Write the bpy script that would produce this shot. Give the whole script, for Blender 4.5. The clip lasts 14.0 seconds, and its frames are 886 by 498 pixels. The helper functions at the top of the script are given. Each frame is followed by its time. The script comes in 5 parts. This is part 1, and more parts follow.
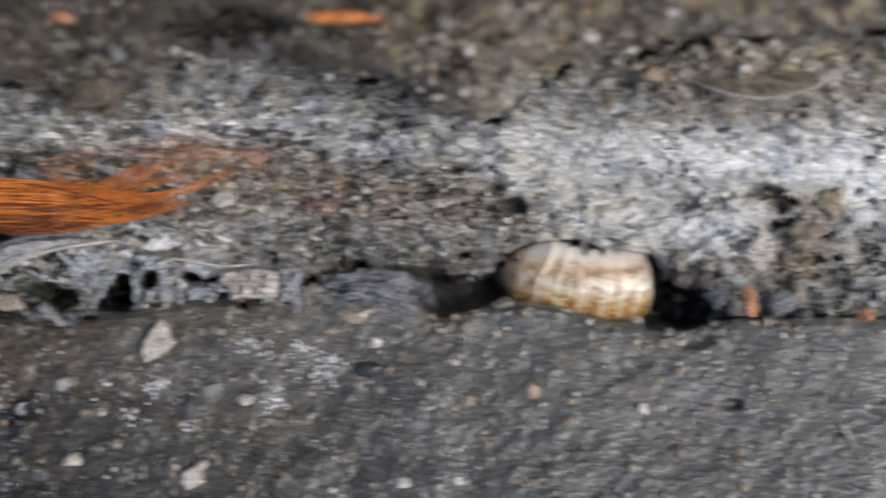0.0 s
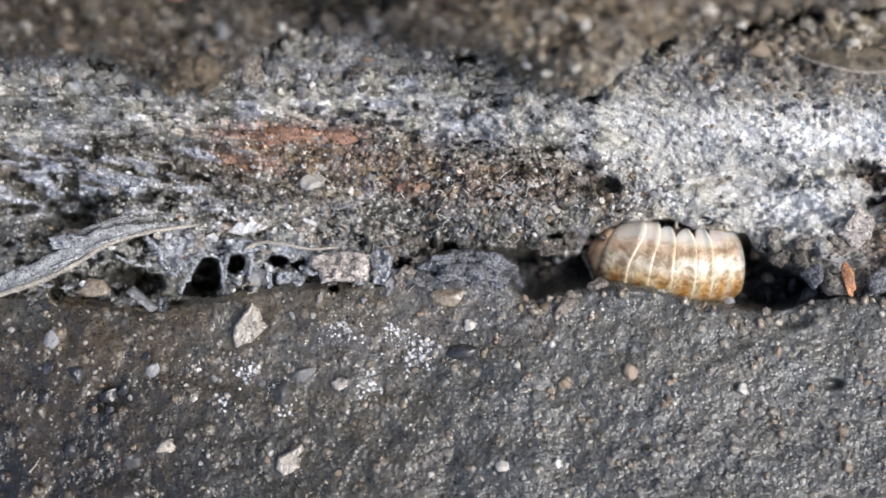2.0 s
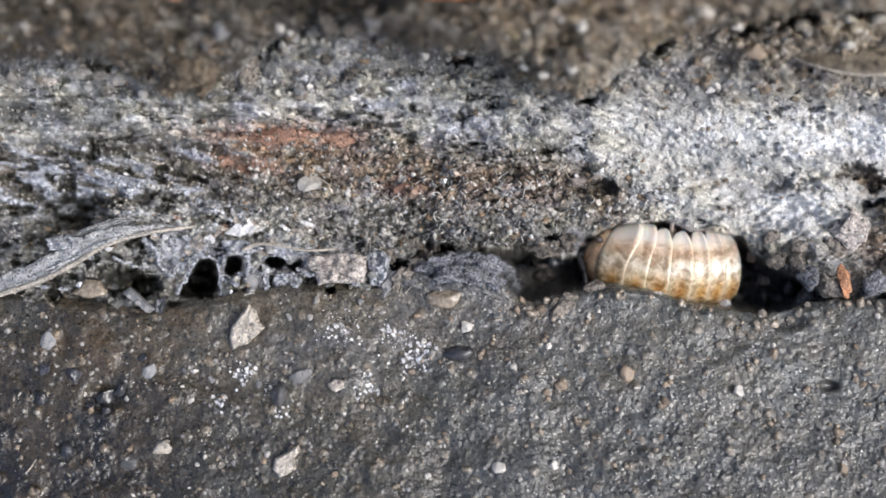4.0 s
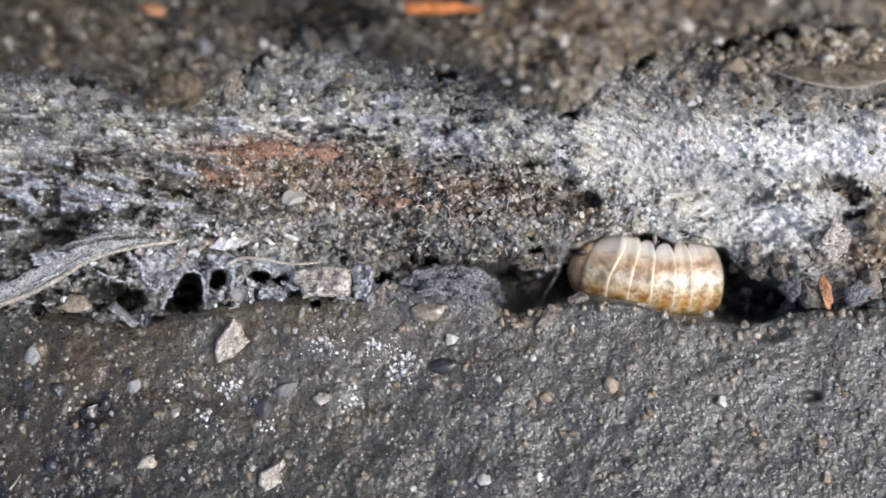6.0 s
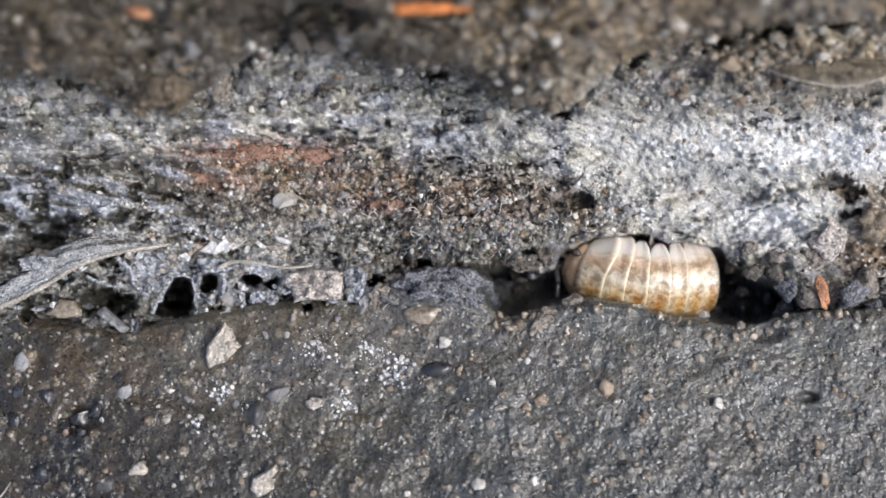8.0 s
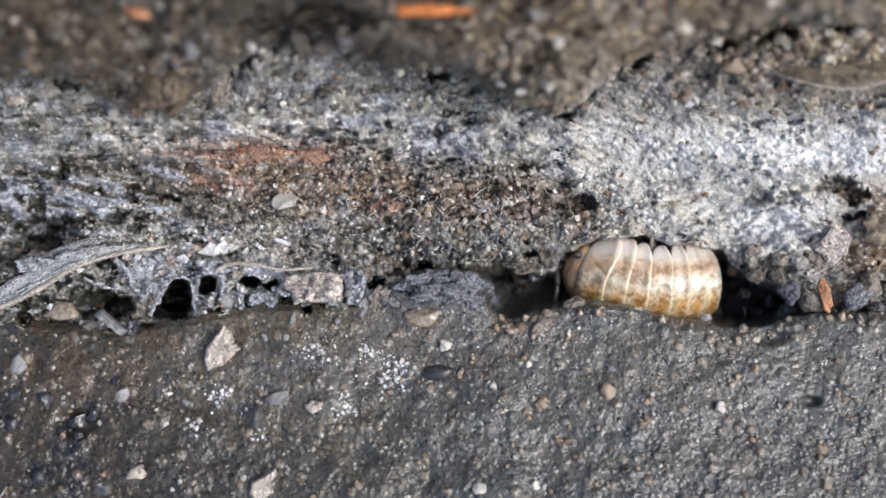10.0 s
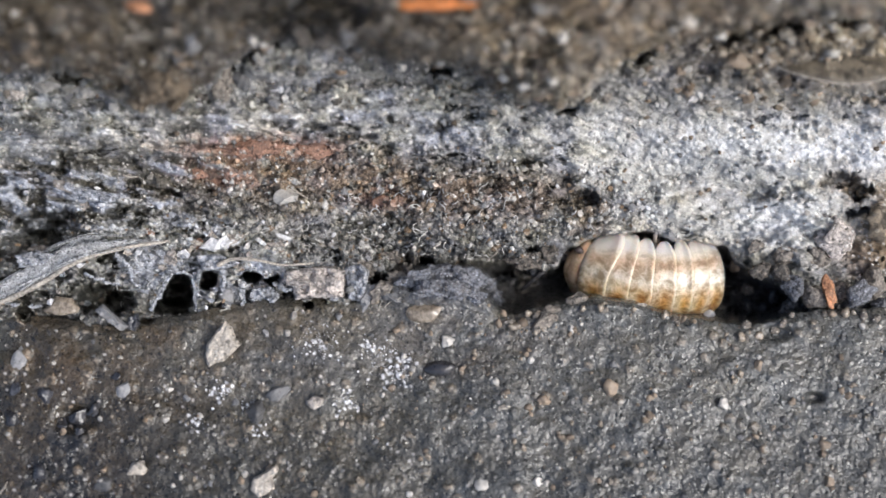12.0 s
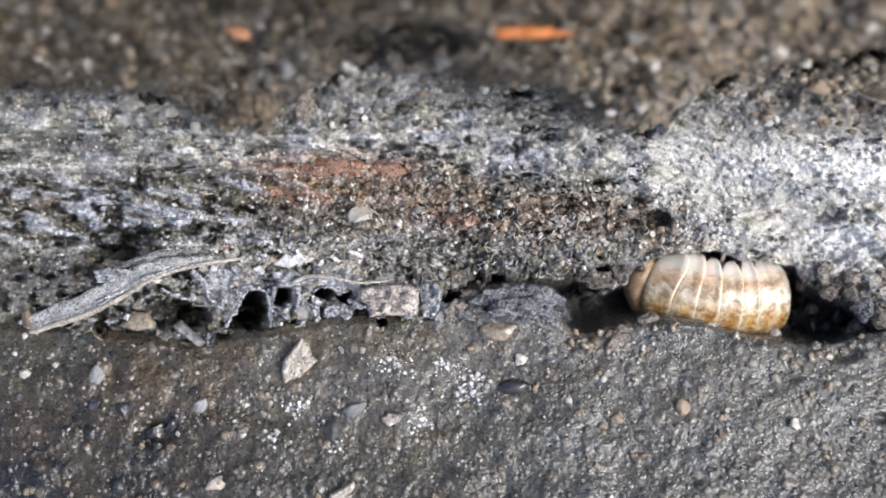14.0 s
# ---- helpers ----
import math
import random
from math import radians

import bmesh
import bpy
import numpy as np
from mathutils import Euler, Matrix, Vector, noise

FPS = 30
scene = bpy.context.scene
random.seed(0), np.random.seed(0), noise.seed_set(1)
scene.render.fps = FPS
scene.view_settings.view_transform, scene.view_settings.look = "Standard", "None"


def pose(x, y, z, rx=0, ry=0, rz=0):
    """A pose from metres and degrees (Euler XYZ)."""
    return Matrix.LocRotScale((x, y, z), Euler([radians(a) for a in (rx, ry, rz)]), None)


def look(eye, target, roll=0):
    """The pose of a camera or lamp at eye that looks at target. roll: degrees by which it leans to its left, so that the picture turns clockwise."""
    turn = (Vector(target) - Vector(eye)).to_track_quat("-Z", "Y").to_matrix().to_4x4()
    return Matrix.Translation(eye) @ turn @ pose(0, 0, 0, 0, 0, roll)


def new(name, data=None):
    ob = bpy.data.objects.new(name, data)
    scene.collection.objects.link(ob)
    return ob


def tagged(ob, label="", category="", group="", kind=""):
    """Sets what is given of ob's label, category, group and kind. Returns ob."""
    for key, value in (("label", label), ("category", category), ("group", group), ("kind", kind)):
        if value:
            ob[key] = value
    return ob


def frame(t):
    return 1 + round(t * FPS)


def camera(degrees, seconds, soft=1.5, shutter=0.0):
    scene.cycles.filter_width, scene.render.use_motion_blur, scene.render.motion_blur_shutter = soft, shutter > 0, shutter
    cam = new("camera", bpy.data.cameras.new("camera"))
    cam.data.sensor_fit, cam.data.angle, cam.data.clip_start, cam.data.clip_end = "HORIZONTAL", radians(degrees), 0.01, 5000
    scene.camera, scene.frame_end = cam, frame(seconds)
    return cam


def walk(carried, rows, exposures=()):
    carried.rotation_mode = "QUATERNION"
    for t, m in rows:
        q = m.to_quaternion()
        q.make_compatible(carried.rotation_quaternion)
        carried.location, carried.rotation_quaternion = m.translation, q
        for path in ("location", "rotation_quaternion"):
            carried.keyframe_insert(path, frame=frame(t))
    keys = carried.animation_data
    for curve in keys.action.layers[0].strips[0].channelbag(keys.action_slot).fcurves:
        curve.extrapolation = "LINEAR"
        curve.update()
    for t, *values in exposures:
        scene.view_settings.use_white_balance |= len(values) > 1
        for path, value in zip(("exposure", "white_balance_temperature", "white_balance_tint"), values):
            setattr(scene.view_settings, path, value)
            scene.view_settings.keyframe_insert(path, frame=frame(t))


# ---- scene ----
cam = camera(42.9, 14.0, soft=1.6, shutter=0.5)
# a close-up lens: sharp at the joint, soft on the bank's upper part
cam.data.dof.use_dof = True
cam.data.dof.focus_distance = 0.0565
cam.data.dof.aperture_fstop = 27.0
# seconds, place in millimetres, turn in degrees
ROUTE = [
    (0.0, 5.083, -14.885, 55.605, 15.272, 1.246, 1.283),
    (0.1, 2.669, -14.911, 55.459, 15.331, 1.332, 1.235),
    (0.2, 0.515, -14.935, 55.328, 15.384, 1.408, 1.191),
    (0.3, -0.626, -14.947, 55.259, 15.412, 1.449, 1.168),
    (0.4, -0.471, -14.946, 55.269, 15.408, 1.443, 1.171),
    (0.5, -0.107, -14.942, 55.291, 15.399, 1.430, 1.178),
    (1.0, 0.121, -15.172, 55.189, 15.213, 1.344, 0.885),
    (1.5, 0.274, -15.275, 55.092, 15.041, 1.236, 0.752),
    (2.0, 0.083, -15.356, 54.843, 14.902, 1.108, 0.727),
    (4.5, 0.029, -15.564, 54.904, 15.325, 0.719, 0.746),
    (5.0, 0.126, -15.491, 54.981, 15.474, 0.533, 0.477),
    (5.5, 0.138, -15.550, 55.013, 15.605, 0.409, 0.475),
    (6.0, 0.166, -15.572, 55.101, 15.786, 0.309, 0.312),
    (6.5, 0.187, -15.433, 54.985, 15.776, 0.293, 0.256),
    (7.0, 0.339, -15.396, 54.924, 15.748, 0.128, 0.025),
    (7.5, 0.433, -15.263, 54.776, 15.646, 0.239, 0.034),
    (8.0, 0.442, -15.120, 54.647, 15.584, 0.337, -0.095),
    (10.5, 0.106, -14.564, 54.303, 15.170, 0.016, -0.058),
    (11.0, 0.180, -14.590, 54.506, 15.059, 0.044, -0.009),
    (11.5, -0.011, -14.506, 54.283, 14.980, -0.010, 0.111),
    (12.0, 0.000, -14.494, 54.092, 15.000, -0.000, -0.000),
    (12.5, -0.098, -14.384, 54.003, 14.910, -0.066, 0.127),
    (13.0, -0.006, -14.495, 54.210, 14.881, -0.041, -0.001),
    (13.2, -0.077, -14.465, 54.230, 14.885, -0.039, -0.001),
    (13.3, -1.141, -14.018, 54.524, 14.947, -0.004, -0.011),
    (13.4, -1.899, -13.699, 54.733, 14.992, 0.021, -0.017),
    (13.5, -2.372, -13.500, 54.864, 15.020, 0.037, -0.021),
    (14.0, -3.673, -13.527, 54.936, 14.769, -0.095, 0.461),
]
walk(cam, [(t, pose(x / 1000, y / 1000, z / 1000, rx, ry, rz)) for t, x, y, z, rx, ry, rz in ROUTE],
     exposures=[(t, 0.46 + stops) for t, stops in ((0.0, -0.33), (0.3, -0.1), (0.6, 0.06), (2.0, 0.08), (5.0, 0.04), (8.0, 0.02), (10.5, 0.0), (13.0, 0.0), (13.5, -0.03), (14.0, 0.2))])

# ---- world and light: open, hazy daylight from the side of the slab ----
SUN_FROM = Vector((0.60, -0.28, 0.75)).normalized()
world = bpy.data.worlds.new("sky")
scene.world = world
world.use_nodes = True
sky = world.node_tree.nodes.new("ShaderNodeTexSky")
sky.sky_type = "NISHITA"
sky.sun_disc = False
sky.sun_elevation = math.asin(SUN_FROM.z)
sky.sun_rotation = math.atan2(SUN_FROM.x, SUN_FROM.y)
sky.air_density, sky.dust_density, sky.ozone_density = 0.85, 4.0, 1.0
world.node_tree.nodes["Background"].inputs["Strength"].default_value = 0.14
world.node_tree.links.new(sky.outputs["Color"], world.node_tree.nodes["Background"].inputs["Color"])
sun_data = bpy.data.lights.new("sun", "SUN")
sun_data.energy, sun_data.angle, sun_data.color = 1.5, radians(34), (0.915, 0.967, 1.0)
sun = new("sun", sun_data)
sun.matrix_world = look(SUN_FROM * 2.0, (0, 0, 0))

# ---- the site: fine cells over the joint, fitted to the camera's view at 12 s, 15 degrees off the plumb line ----
REACH, CELL = 0.056, 28.06e-6
BENCH = pose(0, 0, 0, 15, 0, 0)
BENCH_R = np.array(BENCH.to_3x3())
SLOPE = math.tan(radians(15))


def site(a, b, w):
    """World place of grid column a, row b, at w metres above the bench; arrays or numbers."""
    a, b, w = np.broadcast_arrays(np.asarray(a, float), np.asarray(b, float), np.asarray(w, float))
    # taper runs columns and rows along the camera's lines of sight
    taper = 1 - w / REACH
    return np.stack(((a - 784) * CELL * taper, (441 - b) * CELL * taper, w), -1) @ BENCH_R.T


def smooth(x, lo, hi):
    t = np.clip((x - lo) / (hi - lo), 0, 1)
    return t * t * (3 - 2 * t)


def chance(ix, iy, seed):
    h = (ix.astype(np.int64) * 374761393 + iy.astype(np.int64) * 668265263 + seed * 974634777) & 0xFFFFFFFF
    h = ((h ^ (h >> 13)) * 1274126177) & 0xFFFFFFFF
    h = ((h ^ (h >> 16)) * 2246822519) & 0xFFFFFFFF
    return ((h ^ (h >> 15)) & 0xFFFFFF) / float(0x1000000)


def soft_noise(x, y, seed):
    ix, iy = np.floor(x), np.floor(y)
    fx, fy = x - ix, y - iy
    fx, fy = fx * fx * (3 - 2 * fx), fy * fy * (3 - 2 * fy)
    c = [chance(ix + i, iy + j, seed) for j in (0, 1) for i in (0, 1)]
    return (c[0] * (1 - fx) + c[1] * fx) * (1 - fy) + (c[2] * (1 - fx) + c[3] * fx) * fy


def rough(x, y, seed, octaves=4, gain=0.55):
    total, amp, norm = 0.0, 1.0, 0.0
    for k in range(octaves):
        total = total + amp * soft_noise(x * 2.03 ** k + 17.3 * k, y * 2.03 ** k - 9.1 * k, seed + k)
        norm += amp
        amp *= gain
    return total / norm - 0.5


def cells(x, y, seed):
    """Distance to the nearest scattered seed, the gap to the second nearest, and that seed's own chance number."""
    ix, iy = np.floor(x), np.floor(y)
    f1, f2, own = np.full(x.shape, 9.0), np.full(x.shape, 9.0), np.zeros(x.shape)
    for i in (-1, 0, 1):
        for j in (-1, 0, 1):
            px, py = ix + i, iy + j
            d = np.hypot(px + chance(px, py, seed) - x, py + chance(px, py, seed + 5) - y)
            nearer = d < f1
            f2 = np.where(nearer, f1, np.minimum(f2, d))
            own = np.where(nearer, chance(px, py, seed + 9), own)
            f1 = np.where(nearer, d, f1)
    return f1, f2 - f1, own


def blobs(a, b, spots):
    """Soft union of oval patches (column, row, half width, half height)."""
    total = np.zeros(np.shape(a))
    for ca, cb, ra, rb in spots:
        total = np.maximum(total, np.exp(-(((a - ca) / ra) ** 2 + ((b - cb) / rb) ** 2)))
    return total


def blend(base, colour, mask):
    return base + (np.asarray(colour) - base) * np.clip(mask, 0, 1)[..., None]


# ---- materials ----
def material(name, rough_lo, rough_hi, grain, bump, colour=None, vary=0.35, specular=0.5, per_object=0.0, cell=0.0, pale=0.9, pale_tint=(0.5, 0.48, 0.45), contrast=0.4, wet=0.0, dark=0.4):
    """Mineral surface: the mesh's own tint, or one colour, with fine grain, worn gloss and relief.
    grain: size of the grain in metres; cell: size of single sand grains, each with its own tone; pale: share of cells that stay plain."""
    m = bpy.data.materials.new(name)
    m.use_nodes = True
    nt = m.node_tree
    n, link = nt.nodes, nt.links.new
    bsdf = n["Principled BSDF"]

    def spread(value, lo, hi, to_lo, to_hi):
        node = n.new("ShaderNodeMapRange")
        link(value, node.inputs["Value"])
        for key, number in (("From Min", lo), ("From Max", hi), ("To Min", to_lo), ("To Max", to_hi)):
            node.inputs[key].default_value = number
        return node.outputs["Result"]

    def math_node(kind, one, two):
        node = n.new("ShaderNodeMath")
        node.operation = kind
        for k, v in enumerate((one, two)):
            if isinstance(v, (int, float)):
                node.inputs[k].default_value = v
            else:
                link(v, node.inputs[k])
        return node.outputs[0]

    where = n.new("ShaderNodeTexCoord")
    fine = n.new("ShaderNodeTexNoise")
    fine.inputs["Scale"].default_value, fine.inputs["Detail"].default_value = 1 / grain, 5
    broad = n.new("ShaderNodeTexNoise")
    broad.inputs["Scale"].default_value, broad.inputs["Detail"].default_value = 0.12 / grain, 3
    link(where.outputs["Object"], fine.inputs["Vector"])
    link(where.outputs["Object"], broad.inputs["Vector"])
    if colour is None:
        tint = n.new("ShaderNodeAttribute")
        tint.attribute_name = "tint"
        source = tint.outputs["Color"]
    else:
        rgb = n.new("ShaderNodeRGB")
        rgb.outputs[0].default_value = (*colour, 1)
        source = rgb.outputs[0]
    both = math_node("ADD", math_node("MULTIPLY", broad.outputs["Fac"], 0.5), fine.outputs["Fac"])
    value = spread(both, 0.45, 1.05, 1 - vary, 1 + vary)
    height, gloss_fac = fine.outputs["Fac"], fine.outputs["Fac"]
    if per_object:
        info = n.new("ShaderNodeObjectInfo")
        value = math_node("MULTIPLY", value, spread(info.outputs["Random"], 0, 1, 1 - per_object, 1 + per_object))
    speck = None
    if cell:
        warp = n.new("ShaderNodeVectorMath")
        warp.operation = "MULTIPLY_ADD"
        link(fine.outputs["Color"], warp.inputs[0])
        warp.inputs[1].default_value = (cell * 0.9,) * 3
        link(where.outputs["Object"], warp.inputs[2])
        sand = n.new("ShaderNodeTexVoronoi")
        sand.inputs["Scale"].default_value = 1 / cell
        link(warp.outputs[0], sand.inputs["Vector"])
        own = n.new("ShaderNodeSeparateColor")
        link(sand.outputs["Color"], own.inputs[0])
        value = math_node("MULTIPLY", value, spread(own.outputs[0], 0, 1, 1 - contrast, 1 + contrast))
        core = spread(sand.outputs["Distance"], 0.28, 0.48, 1.0, 0.0)
        speck = math_node("MULTIPLY", spread(own.outputs[1], pale, pale + 0.04, 0.0, 0.9), core)
        value = math_node("MULTIPLY", value, spread(own.outputs[2], 0.84, 0.9, 1.0, dark))
        height = math_node("ADD", math_node("MULTIPLY", fine.outputs["Fac"], 0.6), spread(sand.outputs["Distance"], 0.0, 0.7, 1.2, 0.0))
        gloss_fac = math_node("ADD", math_node("MULTIPLY", fine.outputs["Fac"], 0.5), spread(own.outputs[1], 0.0, 1.0, 0.5, 0.0))
    mixed = n.new("ShaderNodeVectorMath")
    mixed.operation = "SCALE"
    link(source, mixed.inputs[0])
    link(value, mixed.inputs["Scale"])
    result = mixed.outputs[0]
    if speck is not None:
        top = n.new("ShaderNodeMix")
        top.data_type = "RGBA"
        link(speck, top.inputs["Factor"])
        link(result, top.inputs["A"])
        top.inputs["B"].default_value = (*pale_tint, 1)
        result = top.outputs["Result"]
    link(result, bsdf.inputs["Base Color"])
    link(spread(gloss_fac, 0.35, 0.65, rough_lo, rough_hi), bsdf.inputs["Roughness"])
    bsdf.inputs["Specular IOR Level"].default_value = specular
    bsdf.inputs["Coat Weight"].default_value, bsdf.inputs["Coat Roughness"].default_value = wet, 0.16
    relief = n.new("ShaderNodeBump")
    relief.inputs["Strength"].default_value, relief.inputs["Distance"].default_value = 0.9, bump
    if wet:
        link(relief.outputs["Normal"], bsdf.inputs["Coat Normal"])
    link(height, relief.inputs["Height"])
    link(relief.outputs["Normal"], bsdf.inputs["Normal"])
    return m


SLAB = material("dark_gritty_stone", 0.17, 0.55, 0.0001, 0.00002, vary=0.32, specular=0.8, cell=0.00014, pale=0.975, pale_tint=(0.26, 0.255, 0.25), contrast=0.22, wet=0.06)
BANK = material("crumbly_mortar", 0.4, 0.95, 0.00009, 0.00006, vary=0.28, specular=0.4, cell=0.00017, pale=0.975, pale_tint=(0.5, 0.48, 0.46), contrast=0.14, dark=0.72)
GRIT = material("sand_grit", 0.1, 0.45, 0.00012, 0.00002, vary=0.25, wet=0.1)
QUARTZ = material("pale_quartz", 0.25, 0.6, 0.00015, 0.00002, (0.42, 0.40, 0.37), 0.25, per_object=0.4)
TAN = material("tan_sandstone", 0.35, 0.8, 0.00012, 0.00003, (0.22, 0.17, 0.125), 0.3, per_object=0.4)
EARTHY = material("sandy_earth", 0.5, 0.95, 0.0001, 0.00007, (0.21, 0.17, 0.125), 0.4, cell=0.00035, pale=0.75, pale_tint=(0.42, 0.36, 0.28))
LOAM = material("brown_sandy_loam", 0.5, 0.95, 0.0001, 0.00009, (0.15, 0.116, 0.08), 0.5, cell=0.0003, pale=0.84, pale_tint=(0.34, 0.28, 0.21), contrast=0.4)
GREY = material("grey_stone_chip", 0.25, 0.7, 0.00012, 0.00003, (0.17, 0.17, 0.175), 0.3, per_object=0.5)
PALE = material("pale_limestone_crumb", 0.5, 0.95, 0.00011, 0.00004, (0.46, 0.415, 0.36), 0.55, cell=0.00018, pale=0.9, pale_tint=(0.6, 0.57, 0.52), contrast=0.2)
FLAKE = material("dusty_mortar_flake", 0.5, 0.95, 0.0001, 0.00004, (0.43, 0.385, 0.345), 0.5, cell=0.00016, pale=0.92, pale_tint=(0.6, 0.57, 0.53), contrast=0.25)
CHALKY = material("pinkish_chalky_mortar", 0.5, 0.95, 0.00012, 0.00008, (0.45, 0.405, 0.375), 0.65, cell=0.0002, pale=0.86, pale_tint=(0.7, 0.68, 0.66), contrast=0.35)
WHITE = material("white_salt", 0.4, 0.9, 0.0001, 0.00003, (0.74, 0.74, 0.76), 0.2)
BLACK = material("black_glassy_stone", 0.06, 0.3, 0.0003, 0.00002, (0.03, 0.03, 0.034), 0.4, specular=0.8)
HONEY = material("honey_quartz", 0.12, 0.45, 0.0002, 0.00002, (0.26, 0.215, 0.165), 0.5, specular=0.8)
BRICK = material("brick_red_clay", 0.6, 0.95, 0.0002, 0.00003, (0.27, 0.155, 0.11), 0.5, cell=0.00012, pale=0.9, pale_tint=(0.42, 0.36, 0.32), contrast=0.2)
ORANGE = material("rust_orange_wood", 0.5, 0.85, 0.0002, 0.00005, (0.55, 0.19, 0.055), 0.6)
RUST = material("weathered_rust_wood", 0.5, 0.85, 0.00012, 0.00005, (0.4, 0.19, 0.1), 0.9)
STRAW = material("dry_straw", 0.5, 0.9, 0.00012, 0.00008, (0.42, 0.38, 0.33), 0.75)
BLADE = material("grey_weathered_leaf", 0.5, 0.9, 0.00006, 0.00006, (0.47, 0.475, 0.485), 0.7, cell=0.0001, pale=0.84, pale_tint=(0.62, 0.63, 0.65), contrast=0.35)
SILK = material("dusty_silk", 0.4, 0.8, 0.0002, 0.00001, (0.55, 0.55, 0.54), 0.2)
BRISTLE = material("orange_bristle", 0.35, 0.7, 0.0006, 0.00001, (0.5, 0.16, 0.03), 0.6)
RUSSET = material("russet_shaded_bristle", 0.4, 0.8, 0.0005, 0.00001, (0.17, 0.05, 0.015), 0.6)
HUSK = material("brown_husk", 0.35, 0.7, 0.0001, 0.00005, (0.13, 0.108, 0.08), 0.5, cell=0.0003, pale=0.85, pale_tint=(0.26, 0.22, 0.17), contrast=0.5)
EYE = material("black_eye", 0.1, 0.3, 0.0002, 0.000005, (0.06, 0.045, 0.045), 0.2)
LIMB = material("pale_limb", 0.3, 0.6, 0.0002, 0.000005, (0.62, 0.52, 0.45), 0.2)
FEELER = material("smoky_feeler", 0.3, 0.6, 0.0002, 0.000005, (0.045, 0.043, 0.048), 0.3)
CRUST = material("bluish_chalky_crust", 0.5, 0.9, 0.00009, 0.00006, (0.37, 0.385, 0.42), 0.7, cell=0.00016, pale=0.8, pale_tint=(0.7, 0.71, 0.75), contrast=0.4)
CLOD = material("dark_earth_clod", 0.4, 0.9, 0.0001, 0.00008, (0.12, 0.105, 0.09), 0.5, cell=0.00016, pale=0.88, pale_tint=(0.4, 0.39, 0.38), contrast=0.6)
DUSTY = material("dusty_brown_crumb", 0.4, 0.9, 0.0001, 0.00005, (0.21, 0.185, 0.16), 0.45, cell=0.00014, pale=0.9, pale_tint=(0.45, 0.42, 0.38), contrast=0.4)
# near-black chip; down in the joint its colour stands in for shade
DARK_CHIP = material("dark_shaded_chip", 0.15, 0.5, 0.00015, 0.00003, (0.035, 0.037, 0.045), 0.4, specular=0.7, per_object=0.5)
TARRY = material("blue_grey_tarry_lump", 0.3, 0.8, 0.00009, 0.00008, (0.175, 0.18, 0.2), 0.5, cell=0.00014, pale=0.86, pale_tint=(0.45, 0.47, 0.54), contrast=0.6)
EARTH = material("plain_earth", 0.7, 0.95, 0.004, 0.002, (0.09, 0.08, 0.07))


def shell_material(name):
    """Thin waxy plate: the mesh's tint, ochre marbling, a wet gloss and light let into it."""
    m = bpy.data.materials.new(name)
    m.use_nodes = True
    nt = m.node_tree
    n, link = nt.nodes, nt.links.new
    bsdf = n["Principled BSDF"]
    where, tint = n.new("ShaderNodeTexCoord"), n.new("ShaderNodeAttribute")
    tint.attribute_name = "tint"
    blot = n.new("ShaderNodeTexNoise")
    blot.inputs["Scale"].default_value, blot.inputs["Detail"].default_value, blot.inputs["Roughness"].default_value = 2000, 6, 0.72
    blot.inputs["Distortion"].default_value = 0.5
    link(where.outputs["Object"], blot.inputs["Vector"])
    ramp = n.new("ShaderNodeValToRGB")
    ramp.color_ramp.elements[0].position, ramp.color_ramp.elements[0].color = 0.40, (0.42, 0.28, 0.11, 1)
    ramp.color_ramp.elements[1].position, ramp.color_ramp.elements[1].color = 0.60, (1.45, 1.42, 1.38, 1)
    middle = ramp.color_ramp.elements.new(0.5)
    middle.color = (0.95, 0.85, 0.69, 1)
    link(blot.outputs["Fac"], ramp.inputs["Fac"])
    mask = n.new("ShaderNodeMix")
    mask.data_type = "RGBA"
    mask.blend_type = "MULTIPLY"
    link(tint.outputs["Alpha"], mask.inputs["Factor"])
    link(tint.outputs["Color"], mask.inputs["A"])
    link(ramp.outputs["Color"], mask.inputs["B"])
    link(mask.outputs["Result"], bsdf.inputs["Base Color"])
    bsdf.inputs["Subsurface Weight"].default_value = 0.5
    bsdf.inputs["Subsurface Radius"].default_value = (1.0, 0.6, 0.4)
    bsdf.inputs["Subsurface Scale"].default_value = 0.0004
    bsdf.inputs["Roughness"].default_value = 0.4
    bsdf.inputs["Specular IOR Level"].default_value = 0.6
    bsdf.inputs["Coat Weight"].default_value = 1.0
    bsdf.inputs["Coat Roughness"].default_value = 0.27
    tiny = n.new("ShaderNodeTexNoise")
    tiny.inputs["Scale"].default_value = 9000
    link(where.outputs["Object"], tiny.inputs["Vector"])
    relief = n.new("ShaderNodeBump")
    relief.inputs["Strength"].default_value, relief.inputs["Distance"].default_value = 0.6, 0.00003
    link(tiny.outputs["Fac"], relief.inputs["Height"])
    link(relief.outputs["Normal"], bsdf.inputs["Normal"])
    return m


SHELL = shell_material("waxy_shell")


